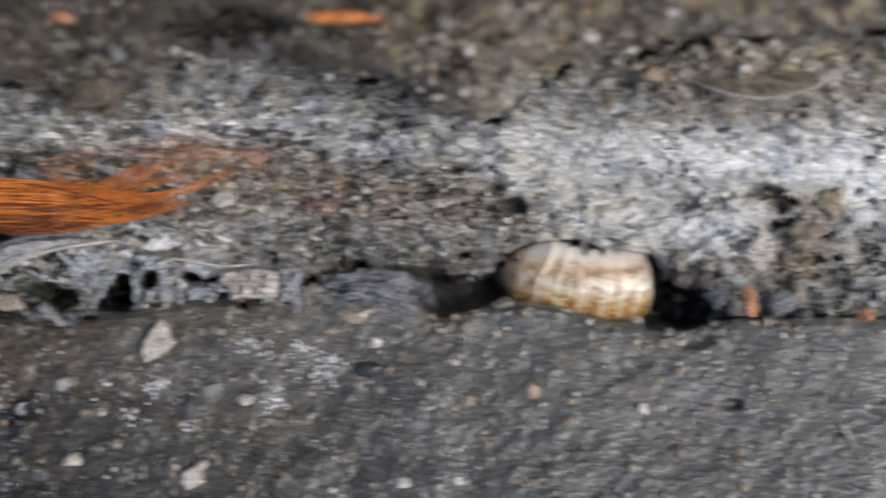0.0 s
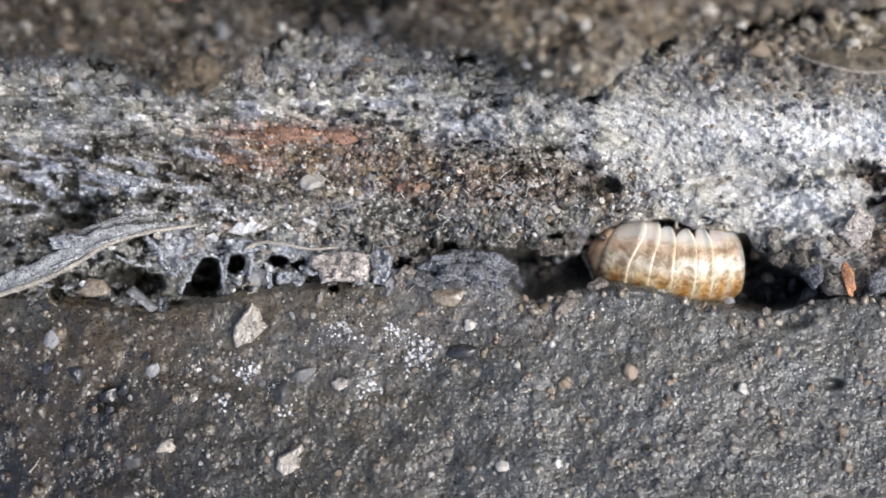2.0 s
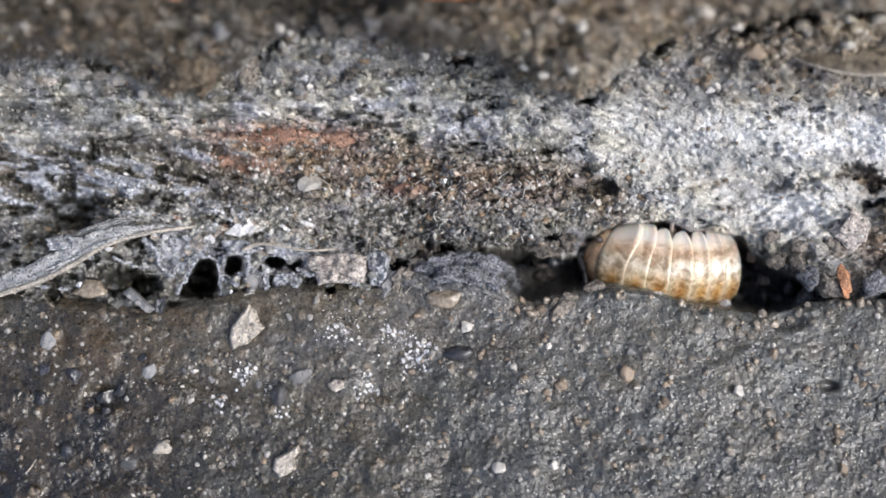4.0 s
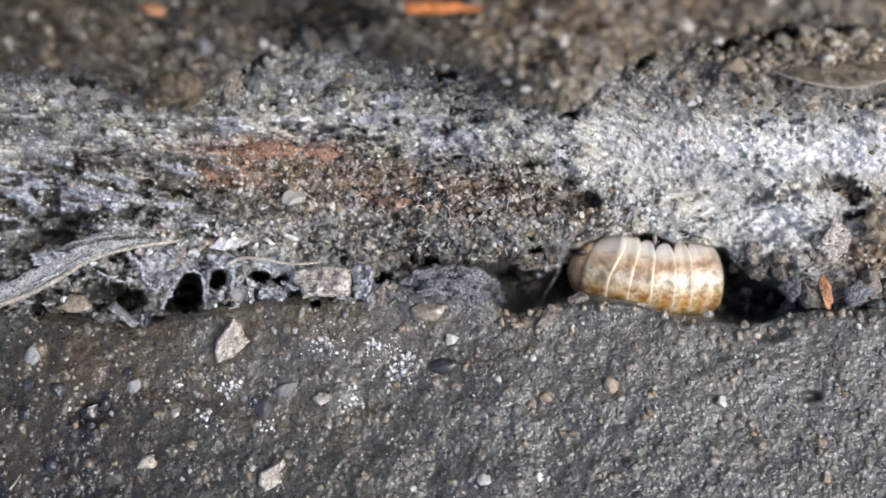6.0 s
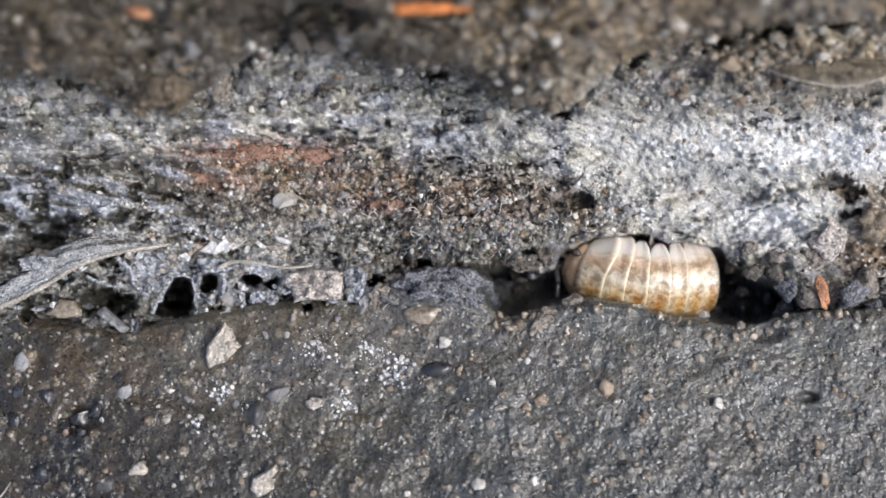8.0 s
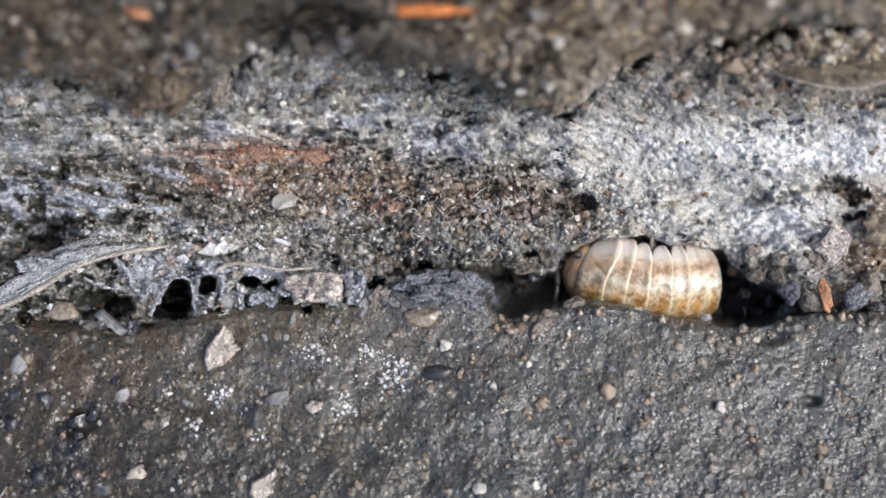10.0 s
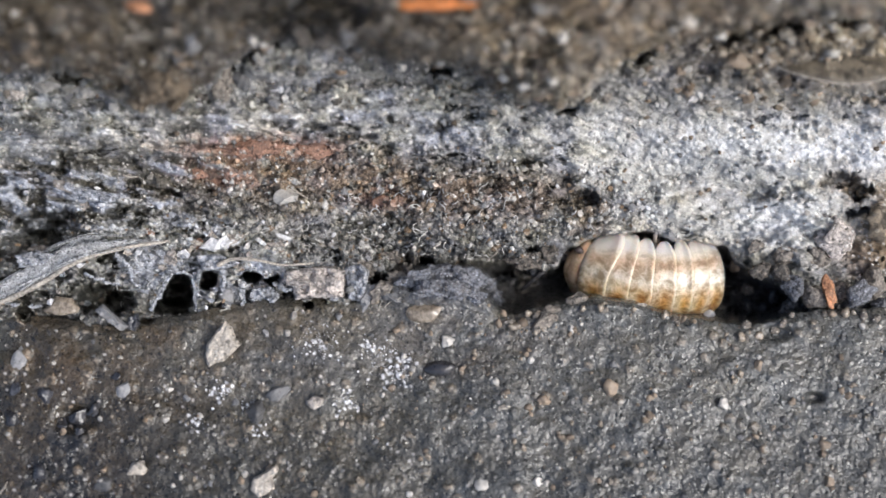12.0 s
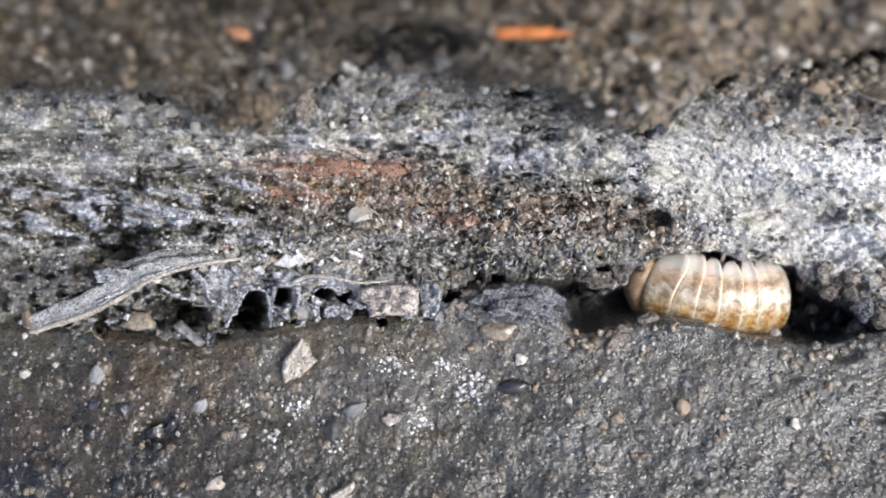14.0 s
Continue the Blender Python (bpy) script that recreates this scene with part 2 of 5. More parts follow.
# ---- mesh helpers ----
def mesh_of(name, verts, faces, mat, tint=None, smooth_faces=True):
    me = bpy.data.meshes.new(name)
    me.from_pydata([tuple(v) for v in verts], [], [tuple(int(i) for i in f) for f in faces])
    if tint is not None:
        layer = me.color_attributes.new("tint", "FLOAT_COLOR", "POINT")
        rgba = np.ones((len(verts), 4), np.float32)
        tint = np.asarray(tint, np.float32)
        rgba[:, : tint.shape[1]] = tint
        layer.data.foreach_set("color", rgba.ravel())
    if smooth_faces:
        me.polygons.foreach_set("use_smooth", np.ones(len(me.polygons), bool))
    me.materials.append(mat)
    me.update()
    return me


def part(name, me, parent, label="", at=None):
    """One mesh as one object under a thing or a part; without a parent it is a thing."""
    ob = new(name, me)
    if at is not None:
        ob.matrix_basis = at
    ob.parent = parent
    if label:
        ob["label"] = label
    return ob


def empty(name, m):
    ob = new(name)
    ob.empty_display_size = 0.002
    ob.matrix_basis = m
    return ob


def sheet(name, a, b, place, keep, tint, mat, skirt_z):
    """A rough surface over the grid lines a, b, with its rim drawn down to a level so that it is a solid block."""
    rows, cols = place.shape[:2]
    idx = np.arange(rows * cols).reshape(rows, cols)
    quads = np.stack((idx[:-1, :-1], idx[1:, :-1], idx[1:, 1:], idx[:-1, 1:]), -1)
    ok = keep[:-1, :-1] & keep[1:, :-1] & keep[1:, 1:] & keep[:-1, 1:]
    quads = quads[ok]
    edges = np.concatenate([quads[:, [k, (k + 1) % 4]] for k in range(4)])
    key = np.minimum(edges[:, 0], edges[:, 1]).astype(np.int64) * (rows * cols) + np.maximum(edges[:, 0], edges[:, 1])
    _, first, count = np.unique(key, return_index=True, return_counts=True)
    rim = edges[first[count == 1]]
    verts, tints = place.reshape(-1, 3), tint.reshape(-1, tint.shape[-1])
    rim_ids = np.unique(rim)
    low = verts[rim_ids].copy()
    low[:, 2] = np.minimum(low[:, 2] - 0.0005, skirt_z)
    where = np.zeros(len(verts), np.int64)
    where[rim_ids] = len(verts) + np.arange(len(rim_ids))
    wall = np.stack((rim[:, 1], rim[:, 0], where[rim[:, 0]], where[rim[:, 1]]), -1)
    verts = np.concatenate((verts, low))
    tints = np.concatenate((tints, tints[rim_ids]))
    faces = np.concatenate((quads, wall))
    used = np.unique(faces)
    again = np.zeros(len(verts), np.int64)
    again[used] = np.arange(len(used))
    verts, tints, faces = verts[used], tints[used], again[faces]
    me = bpy.data.meshes.new(name)
    me.vertices.add(len(verts))
    me.vertices.foreach_set("co", verts.astype(np.float32).ravel())
    me.loops.add(faces.size)
    me.loops.foreach_set("vertex_index", faces.astype(np.int32).ravel())
    me.polygons.add(len(faces))
    me.polygons.foreach_set("loop_start", np.arange(0, faces.size, 4, dtype=np.int32))
    me.update(calc_edges=True)
    layer = me.color_attributes.new("tint", "FLOAT_COLOR", "POINT")
    rgba = np.ones((len(verts), 4), np.float32)
    rgba[:, :3] = tints[:, :3]
    layer.data.foreach_set("color", rgba.ravel())
    me.polygons.foreach_set("use_smooth", np.ones(len(faces), bool))
    me.materials.append(mat)
    me.validate()
    return new(name, me)


def lines(lo, hi, step, far_lo, far_hi):
    """Grid lines: even in the middle, wider and wider outwards."""
    inner = np.arange(lo, hi + step, step)
    out_lo = lo - np.cumsum(np.geomspace(step * 2, 60, 26))
    out_hi = inner[-1] + np.cumsum(np.geomspace(step * 2, 60, 26))
    return np.concatenate((out_lo[out_lo > far_lo][::-1], inner, out_hi[out_hi < far_hi]))


# ---- the lines of the joint: lip of the slab and foot of the bank, by grid column ----
COLS = [-600, 0, 100, 200, 260, 350, 450, 550, 640, 680, 700, 760, 830, 860, 880, 910, 950, 1000, 1050, 1100, 1150, 1200, 1260, 1300, 1350, 1400, 1450, 1568, 2200]
LIP = [560, 562, 575, 592, 578, 565, 545, 540, 535, 500, 482, 474, 488, 525, 548, 556, 546, 534, 524, 533, 547, 561, 566, 574, 573, 555, 548, 545, 550]
FOOT_A = [-600, 590, 650, 700, 760, 850, 900, 960, 988, 1005, 1030, 1060, 1110, 1150, 1190, 1240, 1285, 1300, 1350, 1390, 1415, 1440, 1500, 1568, 2200]
FOOT_B = [604, 600, 505, 468, 458, 462, 462, 474, 468, 438, 427, 415, 411, 407, 425, 427, 436, 462, 488, 502, 524, 540, 548, 550, 550]
LEDGE_A = [-600, 0, 150, 200, 240, 310, 350, 400, 500, 600, 700, 830, 880, 960, 1010, 1060, 1120, 1300, 1568, 2200]
LEDGE_B = [128, 135, 140, 170, 195, 195, 160, 120, 72, 76, 110, 125, 160, 190, 190, 150, 92, 60, 25, 0]
# bulges and furrows of the bank: column, row, half width, half height, millimetres
FORMS = [(60, 225, 150, 42, 0.9), (480, 222, 190, 34, 0.8), (885, 250, 100, 46, 0.7), (830, 365, 190, 26, 1.1), (150, 342, 95, 22, 0.9), (450, 262, 130, 18, 0.5), (200, 290, 210, 9, -0.8), (330, 368, 110, 11, -0.9),
         (620, 300, 80, 8, -0.6), (690, 388, 100, 10, -0.8), (1320, 352, 40, 8, -0.4), (1180, 300, 120, 12, -0.4), (1420, 300, 120, 14, 0.7), (1260, 390, 110, 20, 0.6), (560, 415, 160, 12, -0.8), (90, 100, 130, 34, 1.2),
         (760, 70, 150, 30, 1.2), (960, 150, 80, 36, 1.2), (650, 135, 160, 12, -0.9), (1240, 120, 120, 16, -0.6)]
PITS = [(318, 503, 23, 18, 4.4), (313, 524, 32, 20, 4.4), (304, 543, 42, 15, 4.4), (370, 496, 19, 17, 4.2), (446, 491, 21, 13, 4.2), (484, 500, 12, 8, 3.0), (540, 22, 115, 32, 2.0), (166, 526, 38, 24, 3.0), (212, 534, 28, 24, 3.0),
        (75, 430, 42, 26, 2.8), (72, 396, 46, 22, 2.4), (18, 436, 24, 18, 1.6), (112, 390, 30, 18, 2.2), (40, 404, 22, 14, 1.4), (545, 541, 9, 9, 2.5), (665, 494, 13, 13, 3.0), (112, 292, 11, 13, 1.4), (1484, 318, 36, 13, 1.7), (1518, 338, 26, 14, 1.5), (1038, 350, 26, 13, 1.4),
        (1140, 416, 13, 7, 2.0), (190, 464, 18, 9, 2.2), (44, 548, 10, 22, 1.8), (258, 566, 16, 8, 1.2), (740, 462, 30, 8, 2.0), (945, 440, 18, 10, 1.5), (1350, 345, 26, 7, 0.5), (1400, 342, 20, 9, 0.5), (1525, 378, 30, 8, 1.2)]


def lip(a):
    return np.interp(a, COLS, LIP)


def foot(a):
    return np.interp(a, FOOT_A, FOOT_B)


def slab_shape(a, b):
    """Height over the bench and tint of the dark slab."""
    edge = lip(a) + 9 * rough(a / 22, a * 0 + 3, 31, 4)
    vg = (441 - b) * CELL
    v0 = (441 - 552) * CELL
    w = SLOPE * (v0 - vg) / (1 - SLOPE * vg / REACH)
    n_big, n_mid = rough(a / 110, b / 110, 41, 4), rough(a / 26, b / 26, 45, 4)
    f1, gap, own = cells(a / 8.5, b / 8.5, 51)
    g1, gap2, own2 = cells(a / 24 + 5, b / 24, 61)
    inside = smooth(b, edge - 4, edge + 22)
    dome = np.sqrt(np.clip(1 - (f1 / 0.62) ** 2, 0, 1)) * (0.25 + 0.75 * own)
    dome2 = np.sqrt(np.clip(1 - (g1 / 0.42) ** 2, 0, 1)) * (own2 > 0.84)
    flat = 1 - 0.45 * smooth(a, 900, 1300)
    w = w + 1e-3 * (0.8 * n_big * flat + 0.12 * n_mid + 0.035 * rough(a / 9, b / 9, 47, 3) + 0.045 * dome * (own > 0.75) + 0.11 * dome2)
    w = w + 1e-3 * (1.3 * blobs(a, b, [(775, 508, 82, 28)]) * (1 + 1.5 * rough(a / 14, b / 12, 49, 3)) + 0.5 * blobs(a, b, [(1080, 540, 60, 12)]))
    d = edge - b
    w = w - 1e-3 * (np.interp(a, [560, 690, 830, 880], [0.6, 3.0, 4.5, 6.0]) * (1 - np.exp(-np.clip(d, 0, None) / 13)) + np.interp(a, [600, 800], [0.05, 0.3]) * (1 - inside) ** 2)
    for pa, pb, ra, rb, deep in ((1440, 704, 18, 9, 0.5), (135, 742, 38, 24, 0.5), (60, 640, 16, 22, 0.25), (1370, 590, 30, 14, 0.5)):
        w = w - 1e-3 * deep * np.exp(-(((a - pa) / ra) ** 2 + ((b - pb) / rb) ** 2) ** 2)
    for pa, pb, ra, rb, deep in PITS:
        w = w - 1e-3 * deep * np.exp(-(((a - pa) / ra) ** 2 + ((b - pb) / rb) ** 2) ** 4) * smooth(d, -14, 2)
    # tint: dark grey stone, brown earth film, pale salt specks, sandy grains
    c = np.empty(np.shape(a) + (3,))
    c[...] = (0.068, 0.068, 0.063)
    # light falling off towards the bottom and left is put into the tint
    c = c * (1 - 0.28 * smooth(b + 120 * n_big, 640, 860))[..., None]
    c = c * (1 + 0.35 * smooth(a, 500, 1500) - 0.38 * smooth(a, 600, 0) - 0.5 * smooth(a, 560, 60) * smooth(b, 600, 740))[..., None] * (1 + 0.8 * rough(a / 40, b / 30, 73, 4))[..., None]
    wander = rough(a / 60, b / 60, 71, 4)
    c = blend(c, (0.092, 0.073, 0.056), 0.62 * blobs(a, b, [(120, 650, 260, 120), (330, 600, 150, 60), (860, 600, 150, 60), (0, 820, 200, 160)]) * smooth(wander, -0.18, 0.12))
    c = blend(c, (0.036, 0.032, 0.026), 0.85 * blobs(a, b, [(130, 745, 90, 50), (30, 740, 90, 80), (40, 800, 80, 60), (780, 652, 30, 18), (60, 590, 60, 24), (560, 650, 50, 40)]) * smooth(wander, -0.2, 0.05))
    c = blend(c, (0.18, 0.187, 0.215), 0.9 * blobs(a, b, [(775, 505, 90, 34)]))
    c = blend(c, (0.1, 0.103, 0.112), 0.7 * blobs(a, b, [(520, 640, 130, 60), (690, 620, 70, 50)]))
    c = blend(c, (0.135, 0.128, 0.12), 0.6 * blobs(a, b, [(600, 565, 150, 34), (850, 580, 110, 34)]) * smooth(wander, -0.2, 0.1))
    c = c * (1 + smooth(a, 900, 500)[..., None] * np.array((0.1, 0.0, -0.16)))
    hue, hue2 = rough(a / 60, b / 40, 411, 4), rough(a / 24, b / 20, 417, 4)
    c = c * (1 + np.stack((0.25 * hue + 0.2 * hue2, 0.05 * hue + 0.05 * hue2, -0.25 * hue - 0.22 * hue2), -1))
    tone = 0.85 + 0.3 * own
    c = c * tone[..., None]
    sandy = (own2 > 0.9) * smooth(0.42 - g1, 0.0, 0.1)
    hue = np.stack((0.22 + 0.2 * own, 0.19 + 0.14 * own, 0.15 + 0.09 * own), -1)
    c = c + (hue - c) * (0.35 * sandy * (own > 0.25))[..., None]
    salt = blobs(a, b, [(705, 660, 30, 26), (612, 708, 16, 22), (655, 612, 22, 14), (385, 690, 28, 20), (350, 750, 16, 14), (460, 765, 20, 14), (560, 612, 22, 14)])
    s1, _, s_own = cells(a / 7.5, b / 7.5, 81)
    c = blend(c, (0.68, 0.68, 0.7), smooth(0.5 - s1, 0, 0.12) * (s_own < 0.62 * salt ** 1.4))
    c = blend(c, (0.36, 0.34, 0.32), smooth(0.45 - s1, 0, 0.12) * (s_own > 0.982))
    # below the lip the tint is set to stand in for the joint's shade
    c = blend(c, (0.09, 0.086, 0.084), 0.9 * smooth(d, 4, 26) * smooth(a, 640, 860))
    return w, np.clip(c, 0.01, 0.85), d


def bank_shape(a, b):
    """Height over the bench and tint of the crumbling bank."""
    edge = foot(a) + (22 - 13 * smooth(a, 1010, 1040) * smooth(a, 1480, 1440)) * rough(a / 20, a * 0 + 8, 131, 5)
    w = 1e-3 * np.interp(b, [-900, -420, -150, 0, 60, 120, 170, 210, 260, 330, 430, 520, 800], [27, 20, 13.2, 9.0, 7.0, 4.6, 3.0, 1.4, 0.0, -1.0, -1.3, -0.6, 0.0])
    calm = 1 - 0.85 * blobs(a, b, [(1230, 270, 280, 110), (1550, 280, 260, 100), (80, 215, 260, 60)])
    n_big, n_mid, n_fine = rough(a / 130, b / 70, 141, 4), rough(a / 46, b / 19, 145, 4), rough(a / 12, b / 8, 149, 3)
    strata = rough(a / 90, b / 8 + 0.012 * a, 155, 3)
    f1, gap, own = cells(a / 8, b / 7.5, 161)
    g1, gap2, own2 = cells(a / 25, b / 22, 171)
    right = smooth(a + 20 * rough(b / 20, b * 0, 77), 990, 1015)
    ledge = np.interp(a, LEDGE_A, LEDGE_B) + 46 * rough(a / 46, b / 60, 181, 4) + 22 * rough(a / 14, b / 14, 182, 3)
    over = smooth(ledge - b, -5, 14)
    lumps = smooth(ledge - b, -2, 40)
    coarse = np.clip(over + smooth(b, 250, 100) * 0.8 + smooth(a, 1000, 1200) * smooth(b, 330, 150), 0, 1)
    dome = np.sqrt(np.clip(1 - (f1 / 0.62) ** 2, 0, 1)) * (0.3 + 0.7 * own)
    dome2 = np.sqrt(np.clip(1 - (g1 / 0.5) ** 2, 0, 1)) * (own2 > 0.45) * coarse
    crumbly = blobs(a, b, [(840, 360, 230, 50), (480, 350, 220, 60), (1050, 380, 60, 40), (960, 150, 120, 50), (1450, 110, 250, 80), (560, 90, 160, 60)])
    h1, _, h_own = cells(a / 13, b / 11, 261)
    w = w + 1e-3 * 0.36 * crumbly * np.sqrt(np.clip(1 - (h1 / 0.6) ** 2, 0, 1)) * (0.3 + 0.7 * h_own)
    limy = blobs(a, b, [(1200, 270, 260, 110), (1450, 270, 220, 100), (1340, 400, 160, 60), (900, 245, 120, 60), (1130, 160, 130, 60)]) + 0.45 * blobs(a, b, [(80, 215, 240, 60), (560, 190, 260, 50)])
    k1, _, k_own = cells(a / 12.5 + 0.5 * n_mid, b / 10.5, 281)
    w = w + 1e-3 * 0.2 * limy * np.sqrt(np.clip(1 - (k1 / 0.62) ** 2, 0, 1)) * (0.2 + 0.8 * k_own)
    w = w + 1e-3 * (2.0 * n_big + 1.7 * n_mid * calm - 1.8 * np.abs(rough(a / 52, b / 22, 147, 4)) * (0.3 + 0.7 * calm) + 0.34 * n_fine * calm + 0.045 * dome * calm + 0.2 * dome2 * calm)
    w = w + 1e-3 * 0.8 * strata * smooth(b, 120, 170) * smooth(b, 440, 330) * smooth(a, 1050, 850)
    # the groove below the ledge is dug to stand in for its shade
    w = w + 1e-3 * (2.1 * over + 1.4 * lumps - 1.8 * np.exp(-((b - ledge - 7) / 8) ** 2) * np.clip(0.35 + 3.5 * rough(a / 60, a * 0, 185, 3), 0, 1.2))
    w = w + 1e-3 * (0.22 * right * smooth(b, 440, 380) * smooth(b, 180, 240) - 0.28 * np.exp(-((a - 1000 + 26 * rough(b / 16, b * 0 + 4, 79, 3)) / 9) ** 2) * smooth(b, 180, 220) * smooth(b, 380, 330))
    w = w + 1e-3 * 0.9 * blobs(a, b, [(290, 165, 55, 34), (960, 160, 80, 40), (1550, 400, 60, 40)])
    for pa, pb, ra, rb, tall in FORMS:
        w = w + 1e-3 * tall * np.exp(-((a - pa + 40 * n_big) / ra) ** 2 - ((b - pb + 60 * n_big + 14 * n_mid) / rb) ** 2)
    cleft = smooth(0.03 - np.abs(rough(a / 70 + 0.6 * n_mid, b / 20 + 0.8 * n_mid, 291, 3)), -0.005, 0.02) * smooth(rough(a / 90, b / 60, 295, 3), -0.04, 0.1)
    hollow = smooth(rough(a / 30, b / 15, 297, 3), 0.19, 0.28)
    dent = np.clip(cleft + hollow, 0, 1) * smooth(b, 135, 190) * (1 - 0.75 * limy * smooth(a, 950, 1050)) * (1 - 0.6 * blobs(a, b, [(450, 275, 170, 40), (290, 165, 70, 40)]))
    w = w - 1e-3 * (0.55 * cleft + 0.6 * hollow) * dent
    upper = smooth(a, 900, 620) * smooth(b, 165, 200) * smooth(b, 300, 268)
    layer = rough((a + 0.2 * b) / 130, (b - 0.06 * a) / 17, 341, 4)
    w = w + 1e-3 * upper * 1.9 * layer
    flank = smooth(a, 460, 280) * smooth(b, 262, 305) * smooth(b, 425, 395)
    streak = rough((a + 0.35 * b) / 60, (b - 0.26 * a) / 13, 331, 4)
    w = w + 1e-3 * flank * (1.6 * streak - 0.9 * smooth(rough(a / 34, b / 20, 335, 3), 0.1, 0.2))
    crust = smooth(a, 700, 620) * smooth(b, 425, 450)
    w = w + 1e-3 * crust * (1.3 * rough(a / 16, b / 12, 195, 4) - 1.5 * smooth(rough(a / 26, b / 18, 197, 4), 0.12, 0.2))
    wob_a, wob_b = a + 30 * rough(a / 15, b / 15, 201, 4), b + 30 * rough(a / 15, b / 15, 205, 4)
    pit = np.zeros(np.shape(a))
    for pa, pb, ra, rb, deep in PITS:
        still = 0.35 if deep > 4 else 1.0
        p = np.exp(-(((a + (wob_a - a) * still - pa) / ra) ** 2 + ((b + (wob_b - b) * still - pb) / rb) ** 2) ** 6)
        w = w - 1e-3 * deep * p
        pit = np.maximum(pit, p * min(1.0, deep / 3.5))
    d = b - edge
    w = w - 1e-3 * (np.interp(a, [0, 860, 1000, 1280, 1420, 1480, 2000], [5, 6.0, 6.4, 5.8, 4.0, 2.4, 2.4]) * (1 - np.exp(-np.clip(d, 0, None) / 11)) * (1 - 0.25 * smooth(rough(a / 22, b / 16, 231, 4), -0.1, 0.2) * smooth(d, 10, 40)) + (0.5 - 0.4 * smooth(a, 1000, 1040) * smooth(a, 1300, 1270)) * smooth(d, -26, 2) ** 2)
    # tint: grey mortar, chalky bloom, brown earth over the ledge, brick-red stain, blue-black dirt and painted shade
    c = np.empty(np.shape(a) + (3,))
    c[...] = (0.29, 0.285, 0.27)
    wander, wander2, wander3 = rough(a / 70, b / 40, 211, 5), rough(a / 26, b / 18, 215, 4), rough(a / 9, b / 7, 218, 3)
    patchy = smooth(wander2 + 0.5 * wander3, -0.22, 0.08)
    c = blend(c, (0.47, 0.47, 0.455), blobs(a, b, [(80, 215, 240, 56), (480, 225, 230, 34), (900, 255, 130, 58), (690, 190, 210, 36), (800, 225, 130, 44)]) * patchy)
    c = blend(c, (0.5, 0.5, 0.48), 0.7 * blobs(a, b, [(920, 255, 110, 50), (780, 215, 160, 36)]) * smooth(wander2 + wander3, -0.3, 0.05))
    brown = np.clip(1.2 * blobs(a, b, [(830, 350, 230, 52), (460, 300, 220, 62), (1060, 380, 60, 30), (640, 320, 150, 50), (1540, 430, 50, 70), (0, 330, 130, 30)]), 0, 1)
    c = blend(c, (0.20, 0.145, 0.105), 0.9 * brown * smooth(wander2 + 0.6 * wander3, -0.3, -0.02))
    chalk = blobs(a, b, [(1250, 255, 230, 82), (1480, 265, 190, 70), (1400, 375, 140, 56), (1160, 320, 110, 50), (1210, 390, 120, 42), (1700, 270, 220, 90), (1340, 415, 90, 34)])
    c = blend(c, (0.5, 0.493, 0.472), smooth(chalk + 0.22 * wander2, 0.12, 0.4))
    bloom = blobs(a, b, [(1480, 262, 190, 56), (1390, 375, 140, 46), (1700, 270, 200, 90), (1290, 240, 120, 36)])
    c = blend(c, (0.55, 0.55, 0.54), 0.8 * smooth(chalk + 0.25 * wander2 + 0.15 * wander3 + 0.4 * wander, 0.2, 0.9))
    c = blend(c, (0.76, 0.77, 0.785), 0.9 * bloom * smooth(bloom + 0.4 * wander2 + 0.2 * wander3 + 0.5 * wander, 0.1, 0.75))
    c = blend(c, (0.33, 0.3, 0.25), 0.75 * blobs(a, b, [(1370, 345, 70, 16), (1200, 345, 70, 20), (1330, 430, 60, 26), (1240, 425, 60, 14), (1130, 395, 60, 16)]) * smooth(wander2 + 0.6 * wander3, -0.12, 0.14))
    c = blend(c, (0.2, 0.15, 0.1), 0.9 * blobs(a, b, [(1500, 335, 46, 34), (1550, 350, 50, 44), (1560, 430, 60, 60), (1540, 385, 40, 12)]) * smooth(wander2, -0.3, 0.0))
    top = np.clip(over + blobs(a, b, [(1500, 60, 330, 105)]), 0, 1)
    c = blend(c, np.array((0.2, 0.152, 0.1)) * (0.42 + 0.3 * smooth(a, 450, 700) + 0.75 * smooth(a, 720, 900) + 0.3 * smooth(a, 1250, 1450))[..., None], 0.95 * top * smooth(wander2 + 0.5 * wander, -0.4, -0.05))
    c = blend(c, (0.085, 0.075, 0.065), 0.75 * top * smooth(wander + 0.3 * wander3, 0.02, 0.16))
    c = blend(c, (0.30, 0.155, 0.105), 0.85 * blobs(a, b, [(450, 262, 120, 22), (390, 316, 54, 20), (560, 262, 46, 17), (680, 352, 36, 18), (350, 300, 60, 20)]) * smooth(wander2 + wander3, -0.25, 0.06))
    # blue-black: dirt, with shade under the ledge and in hollows painted in
    c = blend(c, (0.075, 0.078, 0.085), 0.9 * blobs(a, b, [(100, 395, 110, 54), (740, 122, 150, 18), (780, 430, 170, 34), (540, 36, 130, 46), (900, 440, 120, 26)]) * smooth(wander2 + 0.6 * wander3, -0.25, 0.05))
    c = blend(c, (0.56, 0.58, 0.63), 0.9 * blobs(a, b, [(165, 338, 150, 48), (250, 480, 80, 40), (70, 450, 60, 30), (480, 470, 150, 30), (400, 435, 130, 26), (770, 235, 50, 20), (380, 510, 90, 40)]) * smooth(wander2 + wander3, -0.26, 0.04))
